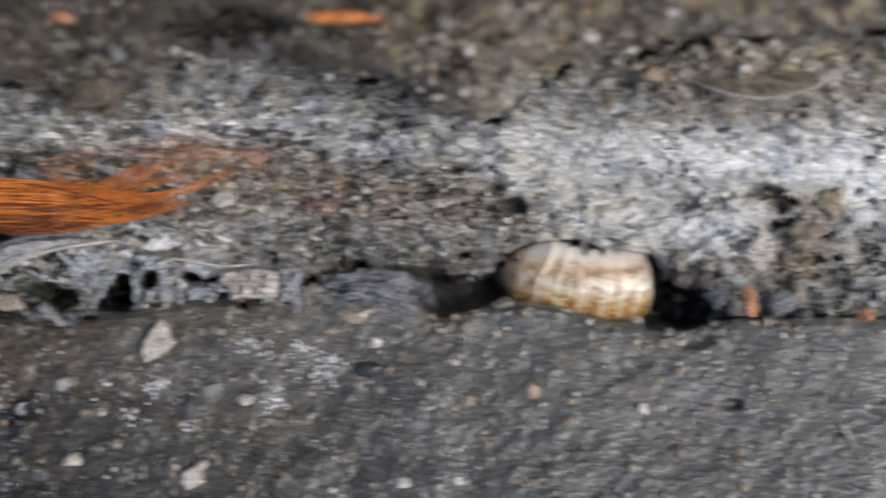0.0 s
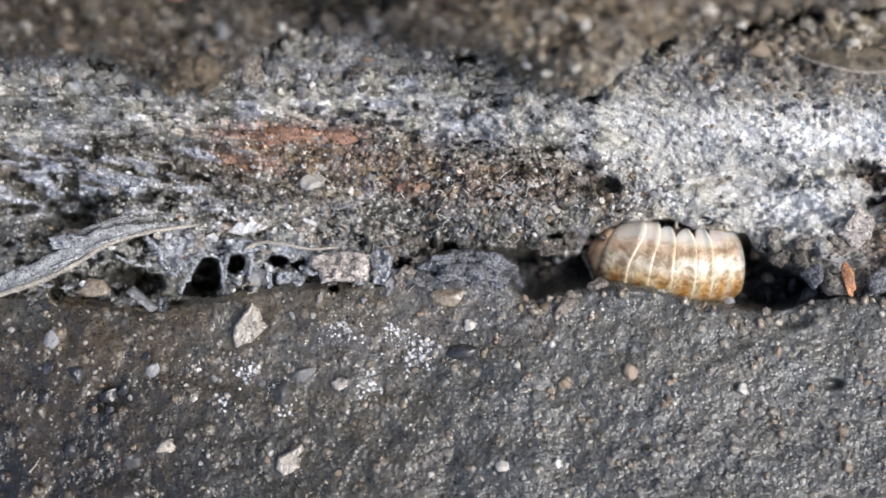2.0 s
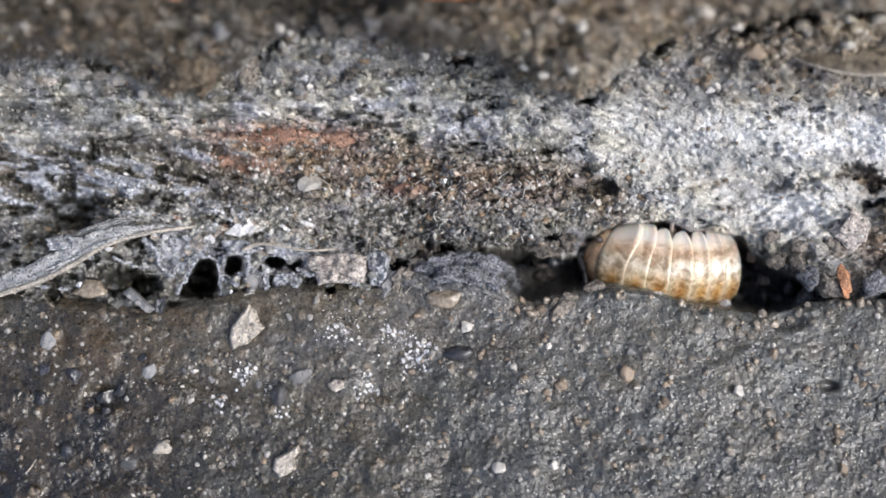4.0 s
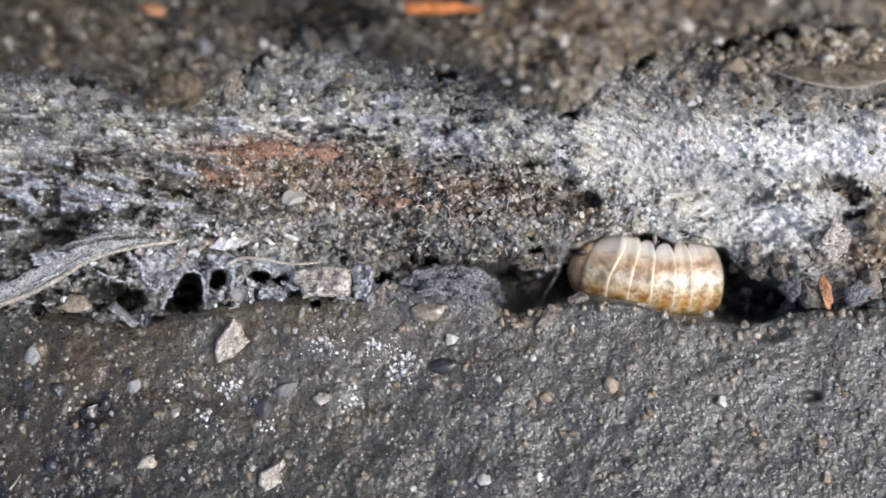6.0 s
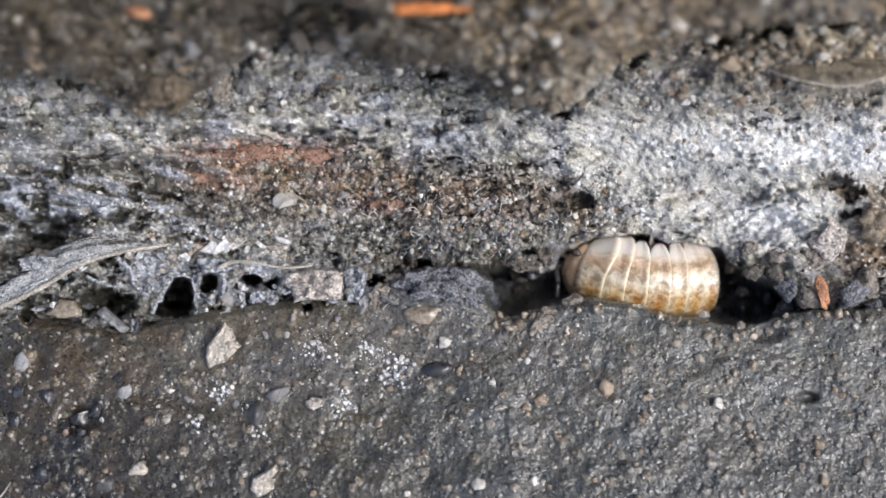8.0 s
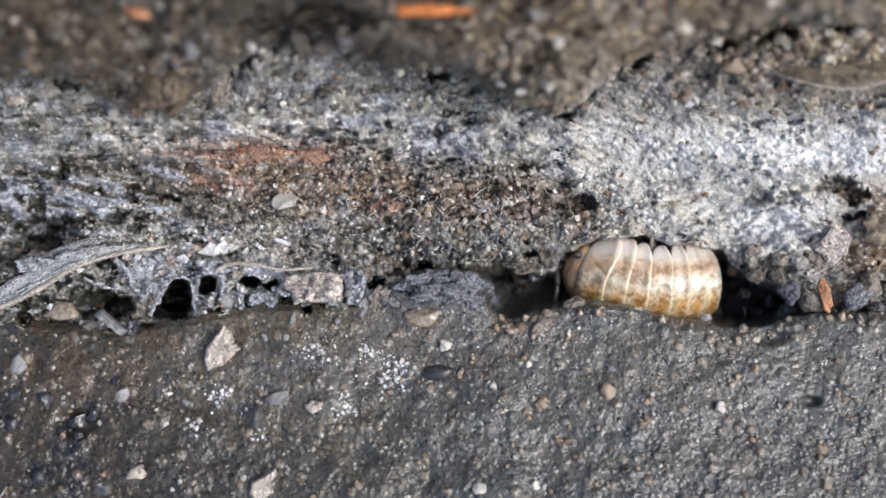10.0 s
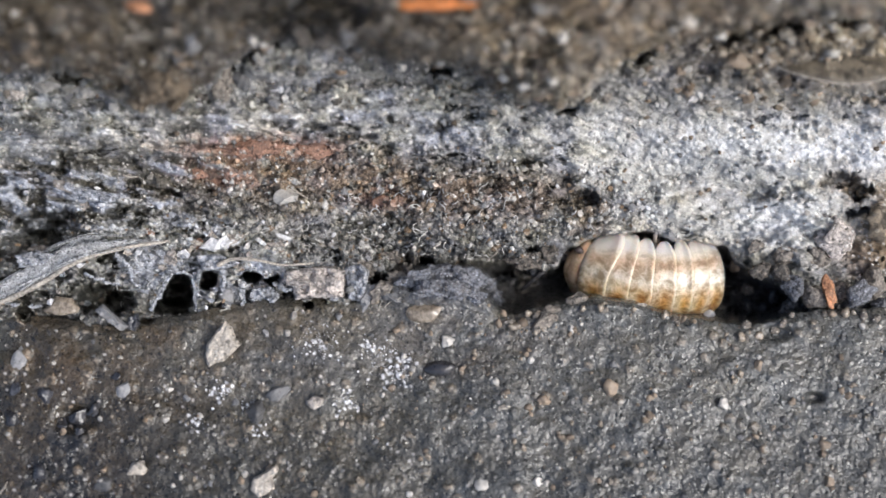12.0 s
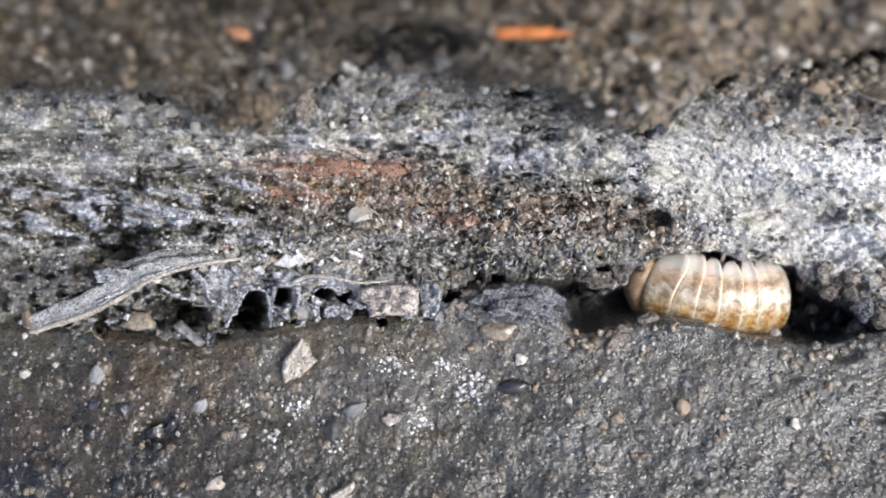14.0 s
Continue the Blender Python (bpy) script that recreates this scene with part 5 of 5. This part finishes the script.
scrap_rng = random.Random(33)
for k in range(110):
    a, b = scrap_rng.uniform(0, 660), scrap_rng.uniform(424, 552)
    if k < 30:
        a, b = scrap_rng.gauss(300, 70), scrap_rng.gauss(462, 14)
    elif k < 44:
        a, b = scrap_rng.gauss(150, 60), scrap_rng.gauss(345, 20)
    if b > foot(a) - 40 and a > 560 or any(((a - p[0]) / (p[2] + 6)) ** 2 + ((b - p[1]) / (p[3] + 6)) ** 2 < 1 for p in PITS[:6]):
        continue
    size, start = scrap_rng.uniform(4, 9) if k % 6 else scrap_rng.uniform(9, 14), scrap_rng.uniform(0, 6)
    ring = [(a + size * scrap_rng.uniform(0.6, 1.4) * math.cos(start + 1.05 * i), b - size * scrap_rng.uniform(0.4, 1.0) * math.sin(start + 1.05 * i)) for i in range(6)]
    flake("crust_scrap", ring, 0.00014, scrap_rng.choice((CRUST, CRUST, FLAKE, WHITE, GREY)), "small pale scrap of crust hanging in old cobweb", "crust", BANK_GRID, "scraps of crust over the joint", scrap_rng.uniform(0.0, 0.0004), 20 + k, (scrap_rng.uniform(-35, 35), scrap_rng.uniform(-35, 35)), 0.3)
for ring, mat in ((((350, 440), (372, 420), (386, 424), (398, 418), (412, 430), (396, 438), (378, 446)), WHITE), (((332, 428), (345, 424), (362, 432), (350, 436)), PALE), (((326, 446), (336, 434), (342, 440), (334, 450)), PALE),
                  (((450, 424), (456, 420), (472, 432), (466, 436)), WHITE), (((466, 430), (500, 428), (504, 436), (480, 438)), FLAKE), (((540, 472), (570, 474), (582, 478), (560, 480)), WHITE)):
    flake("crust_scrap", ring, 0.0002, mat, "white scrap lying on the crust by the rootlet", "crust", BANK_GRID, "scraps of crust over the joint", 0.0006, 7, (6, -8), 0.3)


def thread(spots, radius, count=14):
    return tube(curve([Vector(site(*s)) for s in spots], count), [radius] * count, 5)


ribbon, faces = [], []
for i, p in enumerate(spine[3:38]):
    x = (i + 3) / 39
    spread = math.sin(math.pi * min(1, 0.12 + x * 0.96)) ** 0.7
    for j in range(7):
        lift = 0.00017 * j * spread
        ribbon.append(p + Vector((-0.25 * lift, lift * 1.05 + 0.00005 * math.sin(i * 1.3) * (j == 6), -0.00006 - 0.00003 * j + 0.00009 * math.sin(1.9 * i + 2.2 * j) + 0.00006 * math.sin(0.7 * i - 1.1 * j))))
for i in range(34):
    for j in range(6):
        faces.append((i * 7 + j, (i + 1) * 7 + j, (i + 1) * 7 + j + 1, i * 7 + j + 1))
leaf = part("leaf", mesh_of("leaf", ribbon, faces, BLADE), stem, "grey split leaf")
leaf.modifiers.new("thickness", "SOLIDIFY").thickness = 0.00006

rng = random.Random(21)
silk = []
for k in range(46):
    a0, b0 = rng.uniform(190, 610), rng.uniform(425, 500)
    a1, b1 = a0 + rng.gauss(0, 30), b0 + rng.uniform(-20, 40)
    if any(math.hypot((a0 + a1) / 2 - p[0], (b0 + b1) / 2 - p[1]) < 50 for p in PITS[:4]):
        continue
    w0, w1 = height(BANK_GRID, a0, b0) + 0.0002, -0.0002 + rng.uniform(-0.0003, 0.0004)
    silk.append(thread(((a0, b0, w0), ((a0 + a1) / 2 + rng.gauss(0, 14), (b0 + b1) / 2 + rng.gauss(0, 8), max(w0, w1) * 0.5 + min(w0, w1) * 0.5 + 0.0002), (a1, min(b1, 565), w1)), rng.choice((0.000007, 0.00001, 0.000014))))
tagged(new("cobweb", mesh_of("cobweb", *joined(silk), SILK)), "dusty torn cobweb threads across the joint", "cobweb", kind="stuff")
for k, spots in enumerate((((520, 335, 0.0), (545, 352, 0.0), (570, 360, 0.0), (585, 350, 0.0)), ((768, 350, 0), (782, 366, 0), (780, 385, 0), (790, 398, 0)), ((845, 462, 0), (865, 458, 0), (880, 446, 0), (872, 436, 0)),
                           ((218, 310, 0), (230, 314, 0), (243, 313, 0), (250, 316, 0)), ((965, 316, 0), (968, 324, 0), (972, 332, 0), (974, 336, 0)), ((600, 520, 0), (598, 500, 0), (606, 480, 0), (612, 462, 0)))):
    line = curve([on_bank(a, b, 0.0003) for a, b, _ in spots], 16)
    tagged(new("root_hair", mesh_of("root_hair", *tube(line, [0.00005 - 0.000002 * i for i in range(16)], 5), STRAW)), "curled pale root hair on the bank", "root hair", "root hairs on the bank")

def fibre(name, spots, radius, mat, label, category, grid):
    """A thin loose fibre lying on a surface; radius in metres at its thick end."""
    line = curve([site(a, b, height(grid, a, b) + 0.00012) for a, b in spots], 16)
    return tagged(new(name, mesh_of(name, *tube(line, [radius * (1 - 0.05 * i) for i in range(16)], 6), mat)), label, category)


fibre("hair", ((322, 822), (334, 831), (344, 837), (354, 846)), 0.00004, EYE, "short dark hair lying on the slab", "hair", SLAB_GRID)
fibre("straw", ((1640, 736), (1652, 756), (1664, 776), (1682, 800)), 0.00012, STRAW, "pale bit of straw lying on the slab", "straw", SLAB_GRID)
fibre("straw", ((-6, 880), (4, 868), (14, 852)), 0.00006, STRAW, "fine pale straw end lying on the slab", "straw", SLAB_GRID)
fibre("root_hair", ((680, 545), (690, 535), (704, 530), (716, 520)), 0.00003, STRAW, "fine pale root hair at the slab's edge", "root hair", SLAB_GRID)
crumb("stone_chip", -88, 548, 11, 26, TAN, "narrow tan stone chip standing by the joint", "stone chip", SLAB_GRID, "", 8, 0.9, 360, 3, 0.35, 0.6)
crumb("stone_chip", -96, 636, 10, 10, QUARTZ, "small pale wet stone chip on the slab", "stone chip", SLAB_GRID, "", 0, 0.8, 361, 3, 0.3, 0.5)

# a thin seed husk with a pale rim, caught on the bank
husk = empty("seed_husk", bench_pose(1490, 100, height(BANK_GRID, 1490, 118) + 0.0001, 0, -38))
verts, faces, rim = [], [], []
for j in range(9):
    for i in range(40):
        turn, r = 2 * math.pi * i / 40, j / 8
        x, y = 112 * CELL * r * math.cos(turn), 62 * CELL * r * math.sin(turn)
        verts.append((x, y, 0.0004 * (1 - r * r) + 0.00006 * math.sin(5 * turn) * r))
        if j == 8:
            rim.append(Vector(verts[-1]))
for j in range(8):
    for i in range(40):
        faces.append((j * 40 + i, j * 40 + (i + 1) % 40, (j + 1) * 40 + (i + 1) % 40, (j + 1) * 40 + i))
me = mesh_of("skin", verts, faces, HUSK)
skin = part("skin", me, husk, "brown papery skin")
skin.modifiers.new("thickness", "SOLIDIFY").thickness = 0.00005
part("rim", mesh_of("rim", *tube(rim + rim[:1], [0.000055] * 41, 6), STRAW), husk, "pale thin rim")
tagged(husk, "thin brown papery seed husk with a pale rim on the bank", "seed husk")

# ---- the brush that is pulled away at the start ----
brush = empty("bristle_brush", bench_pose(0, 0, 0))
rng = random.Random(5)
# strands: tip x, tip y, drop of the belly, spread, hairs, thickness (millimetres)
STRANDS = ((-3.0, 2.0, -0.3, 0.07, 12, 0.05), (-0.2, 1.75, 0.0, 0.05, 5, 0.05), (-3.4, 0.1, -0.1, 0.3, 60, 0.05), (-2.4, 0.1, -0.7, 0.14, 26, 0.05), (-3.0, 0.0, -0.2, 0.25, 30, 0.05),
           (-5.6, 0.6, 0.1, 0.25, 50, 0.06), (-7.0, -0.5, -0.2, 0.2, 50, 0.07), (0.3, 3.0, 0.4, 0.7, 7, 0.03), (-5.5, 2.0, 0.7, 0.7, 12, 0.03), (-7.4, 0.2, 0.0, 0.4, 80, 0.07), (-7.2, -1.1, -0.9, 0.15, 50, 0.07))
for number, (x1, y1, belly, spread_mm, count, thick) in enumerate(STRANDS):
    hairs = []
    for k in range(int(count * 1.7) if thick > 0.045 else int(count * 0.7)):
        y0, z0 = rng.gauss(0, 0.34) + 0.45 * belly, rng.gauss(0, 0.35)
        fray = rng.uniform(-2.4, 0.5)
        tip = Vector((x1 + fray, y1 + rng.gauss(0, spread_mm), z0 * 0.5 + rng.gauss(0, 0.3)))
        kink = [rng.gauss(0, 0.09) for _ in range(5)]
        line = [Vector((-32, y0 * 1.1 + kink[0], z0)), Vector((-19, y0 * 1.2 + kink[1], z0)), Vector((-12, y0 * 1.2 + kink[2], z0)), Vector((-8.2, y0 + 0.5 * belly + kink[3], z0)),
                Vector((tip.x - 2.6, 0.3 * y0 + belly + 0.35 * tip.y + 0.6 * kink[4], 0.6 * z0)), tip]
        t = thick * rng.uniform(0.6, 1.2)
        hairs.append(tube([p * 0.001 for p in curve(line, 22)], [t * 0.001] * 14 + [t * 0.001 * (1 - 0.1 * i) for i in range(1, 9)], 5))
    # dark tufts: brown bristles, and the lower edge's shade put into colour
    part("bristle_tuft", mesh_of("bristle_tuft", *joined(hairs), RUSSET if number in (4, 6, 10) else BRISTLE), brush, "frayed orange bristles")
core = [Vector((-0.06 + 0.004 * k, 0, 0)) for k in range(13)]
part("handle", mesh_of("handle", *tube(core, [0.0008] * 10 + [0.0007, 0.0005, 0.0001], 12), RUSSET), brush, "orange core")
tagged(brush, "orange frayed bristle brush being drawn away along the bank", "brush")


# ---- sand: single grains as pieces, the finest as one mass ----
GRAINS = {m.name: [mesh_of("grain", *lump(2, 300 + 7 * k + j, 0.3), m, smooth_faces=True) for k in range(4)] for j, m in enumerate((QUARTZ, TAN, GREY, HONEY))}
LOW = [lump(1, 500 + k, 0.35) for k in range(8)]


def scatter(host, grid, count, seed, pick, ok):
    rng = random.Random(seed)
    made = 0
    while made < count:
        a, b = rng.uniform(-140, 1690), rng.uniform(-60, 940)
        if not ok(a, b):
            continue
        mat, r = pick(rng, a, b)
        w = height(grid, a, b)
        ob = new("grain", rng.choice(GRAINS[mat.name]))
        size = Vector((r, r * rng.uniform(0.65, 1.0), r * rng.uniform(0.55, 0.85))) * CELL
        turn = Euler((rng.uniform(-0.4, 0.4), rng.uniform(-0.4, 0.4), rng.uniform(0, 6.28))).to_matrix().to_4x4()
        ob.matrix_basis = Matrix.Translation(Vector(site(a, b, w + r * CELL * 0.12))) @ BENCH @ turn @ Matrix.Diagonal((*size, 1))
        ob.parent = host
        made += 1


def heights(grid, a, b):
    i = np.clip(np.searchsorted(grid[0], a), 1, len(grid[0]) - 1)
    j = np.clip(np.searchsorted(grid[1], b), 1, len(grid[1]) - 1)
    return grid[2][j, i], j, i


def mass(name, grid, colours, count, seed, sizes, shares, density, light, odd, label, host, span=(-200, 1740, -80, 960), sunk=0.15):
    """A great many grains too small to pick apart, as one mesh. density: chance of a grain at a, b; light: span of its tone
    against the ground that it lies on; odd: rows of (share, colour) for grains of another stone."""
    rng = np.random.default_rng(seed)
    a, b = rng.uniform(span[0], span[1], count * 6), rng.uniform(span[2], span[3], count * 6)
    good = rng.random(len(a)) < density(a, b)
    a, b = a[good][:count], b[good][:count]
    n = len(a)
    w, j, i = heights(grid, a, b)
    r = rng.choice(sizes, size=n, p=shares) * rng.uniform(0.8, 1.25, n) * (1 + 0.9 * (b < 190))
    tint = colours[j, i] * rng.uniform(light[0], light[1], n)[:, None]
    pick, floor_share = rng.random(n), 0.0
    for share, colour in odd:
        hit = (pick >= floor_share) & (pick < floor_share + share)
        tint[hit] = np.array(colour) * rng.uniform(0.6, 1.3, int(hit.sum()))[:, None]
        floor_share += share
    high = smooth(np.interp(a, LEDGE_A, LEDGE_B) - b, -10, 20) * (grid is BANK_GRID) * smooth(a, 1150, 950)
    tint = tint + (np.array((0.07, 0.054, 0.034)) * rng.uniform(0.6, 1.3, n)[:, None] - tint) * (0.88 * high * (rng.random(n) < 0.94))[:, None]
    q = rng.normal(size=(n, 4))
    q /= np.linalg.norm(q, axis=1)[:, None]
    x, y, z, s = q.T
    turn = np.stack((np.stack((1 - 2 * (y * y + z * z), 2 * (x * y - z * s), 2 * (x * z + y * s)), -1),
                     np.stack((2 * (x * y + z * s), 1 - 2 * (x * x + z * z), 2 * (y * z - x * s)), -1),
                     np.stack((2 * (x * z - y * s), 2 * (y * z + x * s), 1 - 2 * (x * x + y * y)), -1)), 1)
    kinds = rng.integers(0, len(LOW), n)
    shapes = np.stack([v for v, _ in LOW])[kinds] * (r[:, None] * rng.uniform(0.55, 1.0, (n, 3)))[:, None, :]
    verts = np.einsum("nvk,njk->nvj", shapes, turn) * CELL + site(a, b, w + sunk * r * CELL)[:, None, :]
    tri = np.array(LOW[0][1])
    per = verts.shape[1]
    faces = (tri[None] + (np.arange(n) * per)[:, None, None]).reshape(-1, 3)
    me = bpy.data.meshes.new(name)
    me.vertices.add(n * per)
    me.vertices.foreach_set("co", verts.astype(np.float32).ravel())
    me.loops.add(faces.size)
    me.loops.foreach_set("vertex_index", faces.astype(np.int32).ravel())
    me.polygons.add(len(faces))
    me.polygons.foreach_set("loop_start", np.arange(0, faces.size, 3, dtype=np.int32))
    me.update(calc_edges=True)
    layer = me.color_attributes.new("tint", "FLOAT_COLOR", "POINT")
    rgba = np.ones((n * per, 4), np.float32)
    rgba[:, :3] = np.repeat(np.clip(tint, 0.01, 0.85), per, axis=0)
    layer.data.foreach_set("color", rgba.ravel())
    me.polygons.foreach_set("use_smooth", np.zeros(len(faces), bool))
    me.materials.append(GRIT)
    ob = part(name, me, host, label)
    ob["kind"] = "stuff"


def slab_ok(a, b):
    return b > lip(a) + 4


def bank_ok(a, b):
    return b < foot(a) - 8 and b < 555


def ledge_at(a):
    return float(np.interp(a, LEDGE_A, LEDGE_B))


def slab_pick(rng, a, b):
    return rng.choice((QUARTZ, TAN, GREY, GREY, HONEY, HONEY, QUARTZ, GREY)), rng.choice((4, 4, 5, 5, 6, 8))


def bank_pick(rng, a, b):
    big = b < 200
    return rng.choice(((TAN, TAN, HONEY, HONEY, QUARTZ) if a > 1100 or b < ledge_at(a) else (QUARTZ, GREY, QUARTZ, HONEY)) if big else (QUARTZ, GREY, TAN)), (rng.choice((7, 9, 11, 14)) if big else rng.choice((4, 5, 6, 7)))


SALT = ((707, 664, 16), (612, 708, 12), (655, 612, 14), (385, 690, 18), (350, 750, 12), (460, 765, 14), (560, 610, 34), (440, 715, 14), (690, 640, 34))


def salt_density(a, b):
    return blobs(a, b, SALT_SPOTS) * (rough(a / 9, b / 9, 301, 3) > -0.1)


def slab_density(a, b):
    return (b > lip(a) + 4) * np.clip(0.55 + 1.6 * rough(a / 40, b / 30, 303, 4), 0.1, 1) * (0.5 + 0.5 * smooth(a, 350, 900)) * (1 + 2.5 * blobs(a, b, [(775, 508, 90, 30)])) / 2


def bank_density(a, b):
    return (b < foot(a) - 3) * (b < 575) * np.clip(0.6 + 1.2 * rough(a / 40, b / 30, 305, 4), 0.15, 1) * (1 - 0.65 * blobs(a, b, [(1230, 270, 280, 120), (1500, 280, 220, 120), (80, 215, 260, 60), (880, 240, 130, 60), (120, 340, 220, 70)]))


def crumb_density(a, b):
    near = np.clip(blobs(a, b, [(830, 380, 230, 70), (540, 350, 190, 70), (400, 460, 320, 90), (1050, 390, 60, 40), (650, 440, 200, 60)]) * 1.3, 0, 1)
    near = near * (1 - 0.8 * smooth(b, 425, 445) * smooth(a, 640, 560))
    return (b < foot(a) + 6) * (b < 570) * near * np.clip(0.7 + 1.5 * rough(a / 24, b / 18, 307, 4), 0, 1)


SALT_SPOTS = [(x, y, r, r * 0.8) for x, y, r in SALT]
WHITE_GRAIN, TAN_GRAIN, CREAM_GRAIN = (0.72, 0.72, 0.75), (0.25, 0.18, 0.12), (0.46, 0.44, 0.41)
mass("salt", SLAB_GRID, slab_c, 1500, 8, (0.8, 1.2, 1.7, 2.6), (0.4, 0.3, 0.2, 0.1), salt_density, (1, 1), ((1.0, WHITE_GRAIN),), "white salt bloom in small clusters", paving_slab, (300, 800, 560, 820), 0.4)
mass("sand", SLAB_GRID, slab_c, 18000, 3, (1.3, 1.8, 2.4, 3.4, 5.0), (0.36, 0.32, 0.2, 0.09, 0.03), slab_density, (0.6, 2.2), ((0.04, CREAM_GRAIN), (0.03, TAN_GRAIN)), "fine grey and tan sand stuck to the slab", paving_slab)
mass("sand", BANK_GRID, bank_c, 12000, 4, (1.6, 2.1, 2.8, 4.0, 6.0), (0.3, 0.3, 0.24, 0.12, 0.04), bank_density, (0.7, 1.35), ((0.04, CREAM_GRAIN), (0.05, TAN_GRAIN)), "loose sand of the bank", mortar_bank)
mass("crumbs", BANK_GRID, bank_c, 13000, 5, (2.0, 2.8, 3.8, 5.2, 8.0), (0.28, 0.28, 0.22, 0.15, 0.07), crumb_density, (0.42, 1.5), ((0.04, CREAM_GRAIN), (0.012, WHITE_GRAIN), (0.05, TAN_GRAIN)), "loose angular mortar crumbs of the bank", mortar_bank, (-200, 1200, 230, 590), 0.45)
rng = random.Random(61)
curls = []
for k in range(190):
    a, b = rng.gauss(740, 150) if k < 120 else rng.uniform(200, 700), rng.uniform(330, 462) if k < 120 else rng.uniform(400, 545)
    if b > foot(a) + 4:
        continue
    turn, size = rng.uniform(0, 6.28), rng.uniform(5, 15)
    spots = []
    for i in range(5):
        spots.append(on_bank(a, b, 0.00022 + 0.00012 * math.sin(i * 0.8)))
        turn += rng.gauss(0, 0.7)
        a, b = a + size * 0.45 * math.cos(turn), b + size * 0.45 * math.sin(turn)
    curls.append(tube(curve(spots, 9), [0.000026] * 9, 4))
tagged(new("lint", mesh_of("lint", *joined(curls), SILK)), "pale curled lint and dust fibres on the bank", "lint", kind="stuff")
scatter(paving_slab, SLAB_GRID, 300, 11, slab_pick, slab_ok)
scatter(mortar_bank, BANK_GRID, 300, 12, bank_pick, bank_ok)


# ---- what moves ----
def motions():
    # the head end stretches forward, late in the clip most of all
    reach = ((0.0, 0.12), (0.5, 0.05), (1.0, 0.0), (4.5, 0.0), (8.0, 0.0), (10.5, -0.03), (12.0, -0.09), (12.5, -0.12), (13.0, -0.22), (13.5, -0.32), (14.0, -0.38))
    walk(head, [(t, pose(x / 1000, 0, x / 4000)) for t, x in reach])
    walk(tergites[0], [(t, pose(0.45 * x / 1000, 0, x / 9000)) for t, x in reach])
    walk(tergites[1], [(t, pose(0.15 * x / 1000, 0, 0)) for t, x in reach])
    walk(woodlouse, [(t, Matrix.Translation(BENCH.to_3x3() @ Vector((x / 1000, 0, 0))) @ BUG) for t, x in ((0.0, 0.0), (12.5, 0.0), (13.0, -0.03), (14.0, -0.08))])
    # the antennae feel about, turning across the joint
    axis = (BUG_BACK.to_3x3() @ BENCH.to_3x3() @ Vector((0, 0, 1))).normalized()

    def turned(base, angle):
        return Matrix.Translation(base) @ Matrix.Rotation(radians(angle), 4, axis)

    low = ((0.0, 70), (1.0, 62), (2.0, 66), (3.2, 58), (4.5, 60), (5.0, 16), (5.5, 14), (6.0, 20), (6.5, 15), (7.0, 18), (7.5, 42), (8.0, 46), (9.2, 52), (10.5, 36), (11.0, 32), (11.5, 10), (12.0, 0), (12.5, 20), (13.0, 2), (13.5, -8), (14.0, 0))
    high = ((0.0, -10), (1.0, 8), (2.0, 14), (3.2, 4), (4.5, 12), (5.0, -4), (6.0, 0), (6.5, 6), (7.0, 2), (7.5, -16), (8.0, -22), (9.2, -10), (10.5, 4), (11.0, 0), (12.0, 0), (12.5, 6), (13.0, 40), (14.0, 46))
    walk(antenna_low, [(t, turned(FEELER_BASE, angle)) for t, angle in low])
    walk(antenna_high, [(t, turned(FEELER_BASE_2, angle)) for t, angle in high])
    walk(gripping_leg, [(t, turned(LEG_BASE, turn)) for t, turn in ((0.0, 6), (2.0, 0), (5.0, 4), (8.0, -3), (10.5, 2), (12.0, 0), (13.0, 5), (14.0, -4))])
    # the brush is pulled off along the bank
    walk(brush, [(t, bench_pose(a, b, 0.0016, rz)) for t, a, b, rz in ((0.0, 524, 356, 0), (0.1, 335, 356, -1), (0.2, 130, 372, -2), (0.3, -160, 380, -2), (0.6, -900, 380, -2), (1.0, -1400, 385, -2), (14.0, -1400, 385, -2))])


motions()
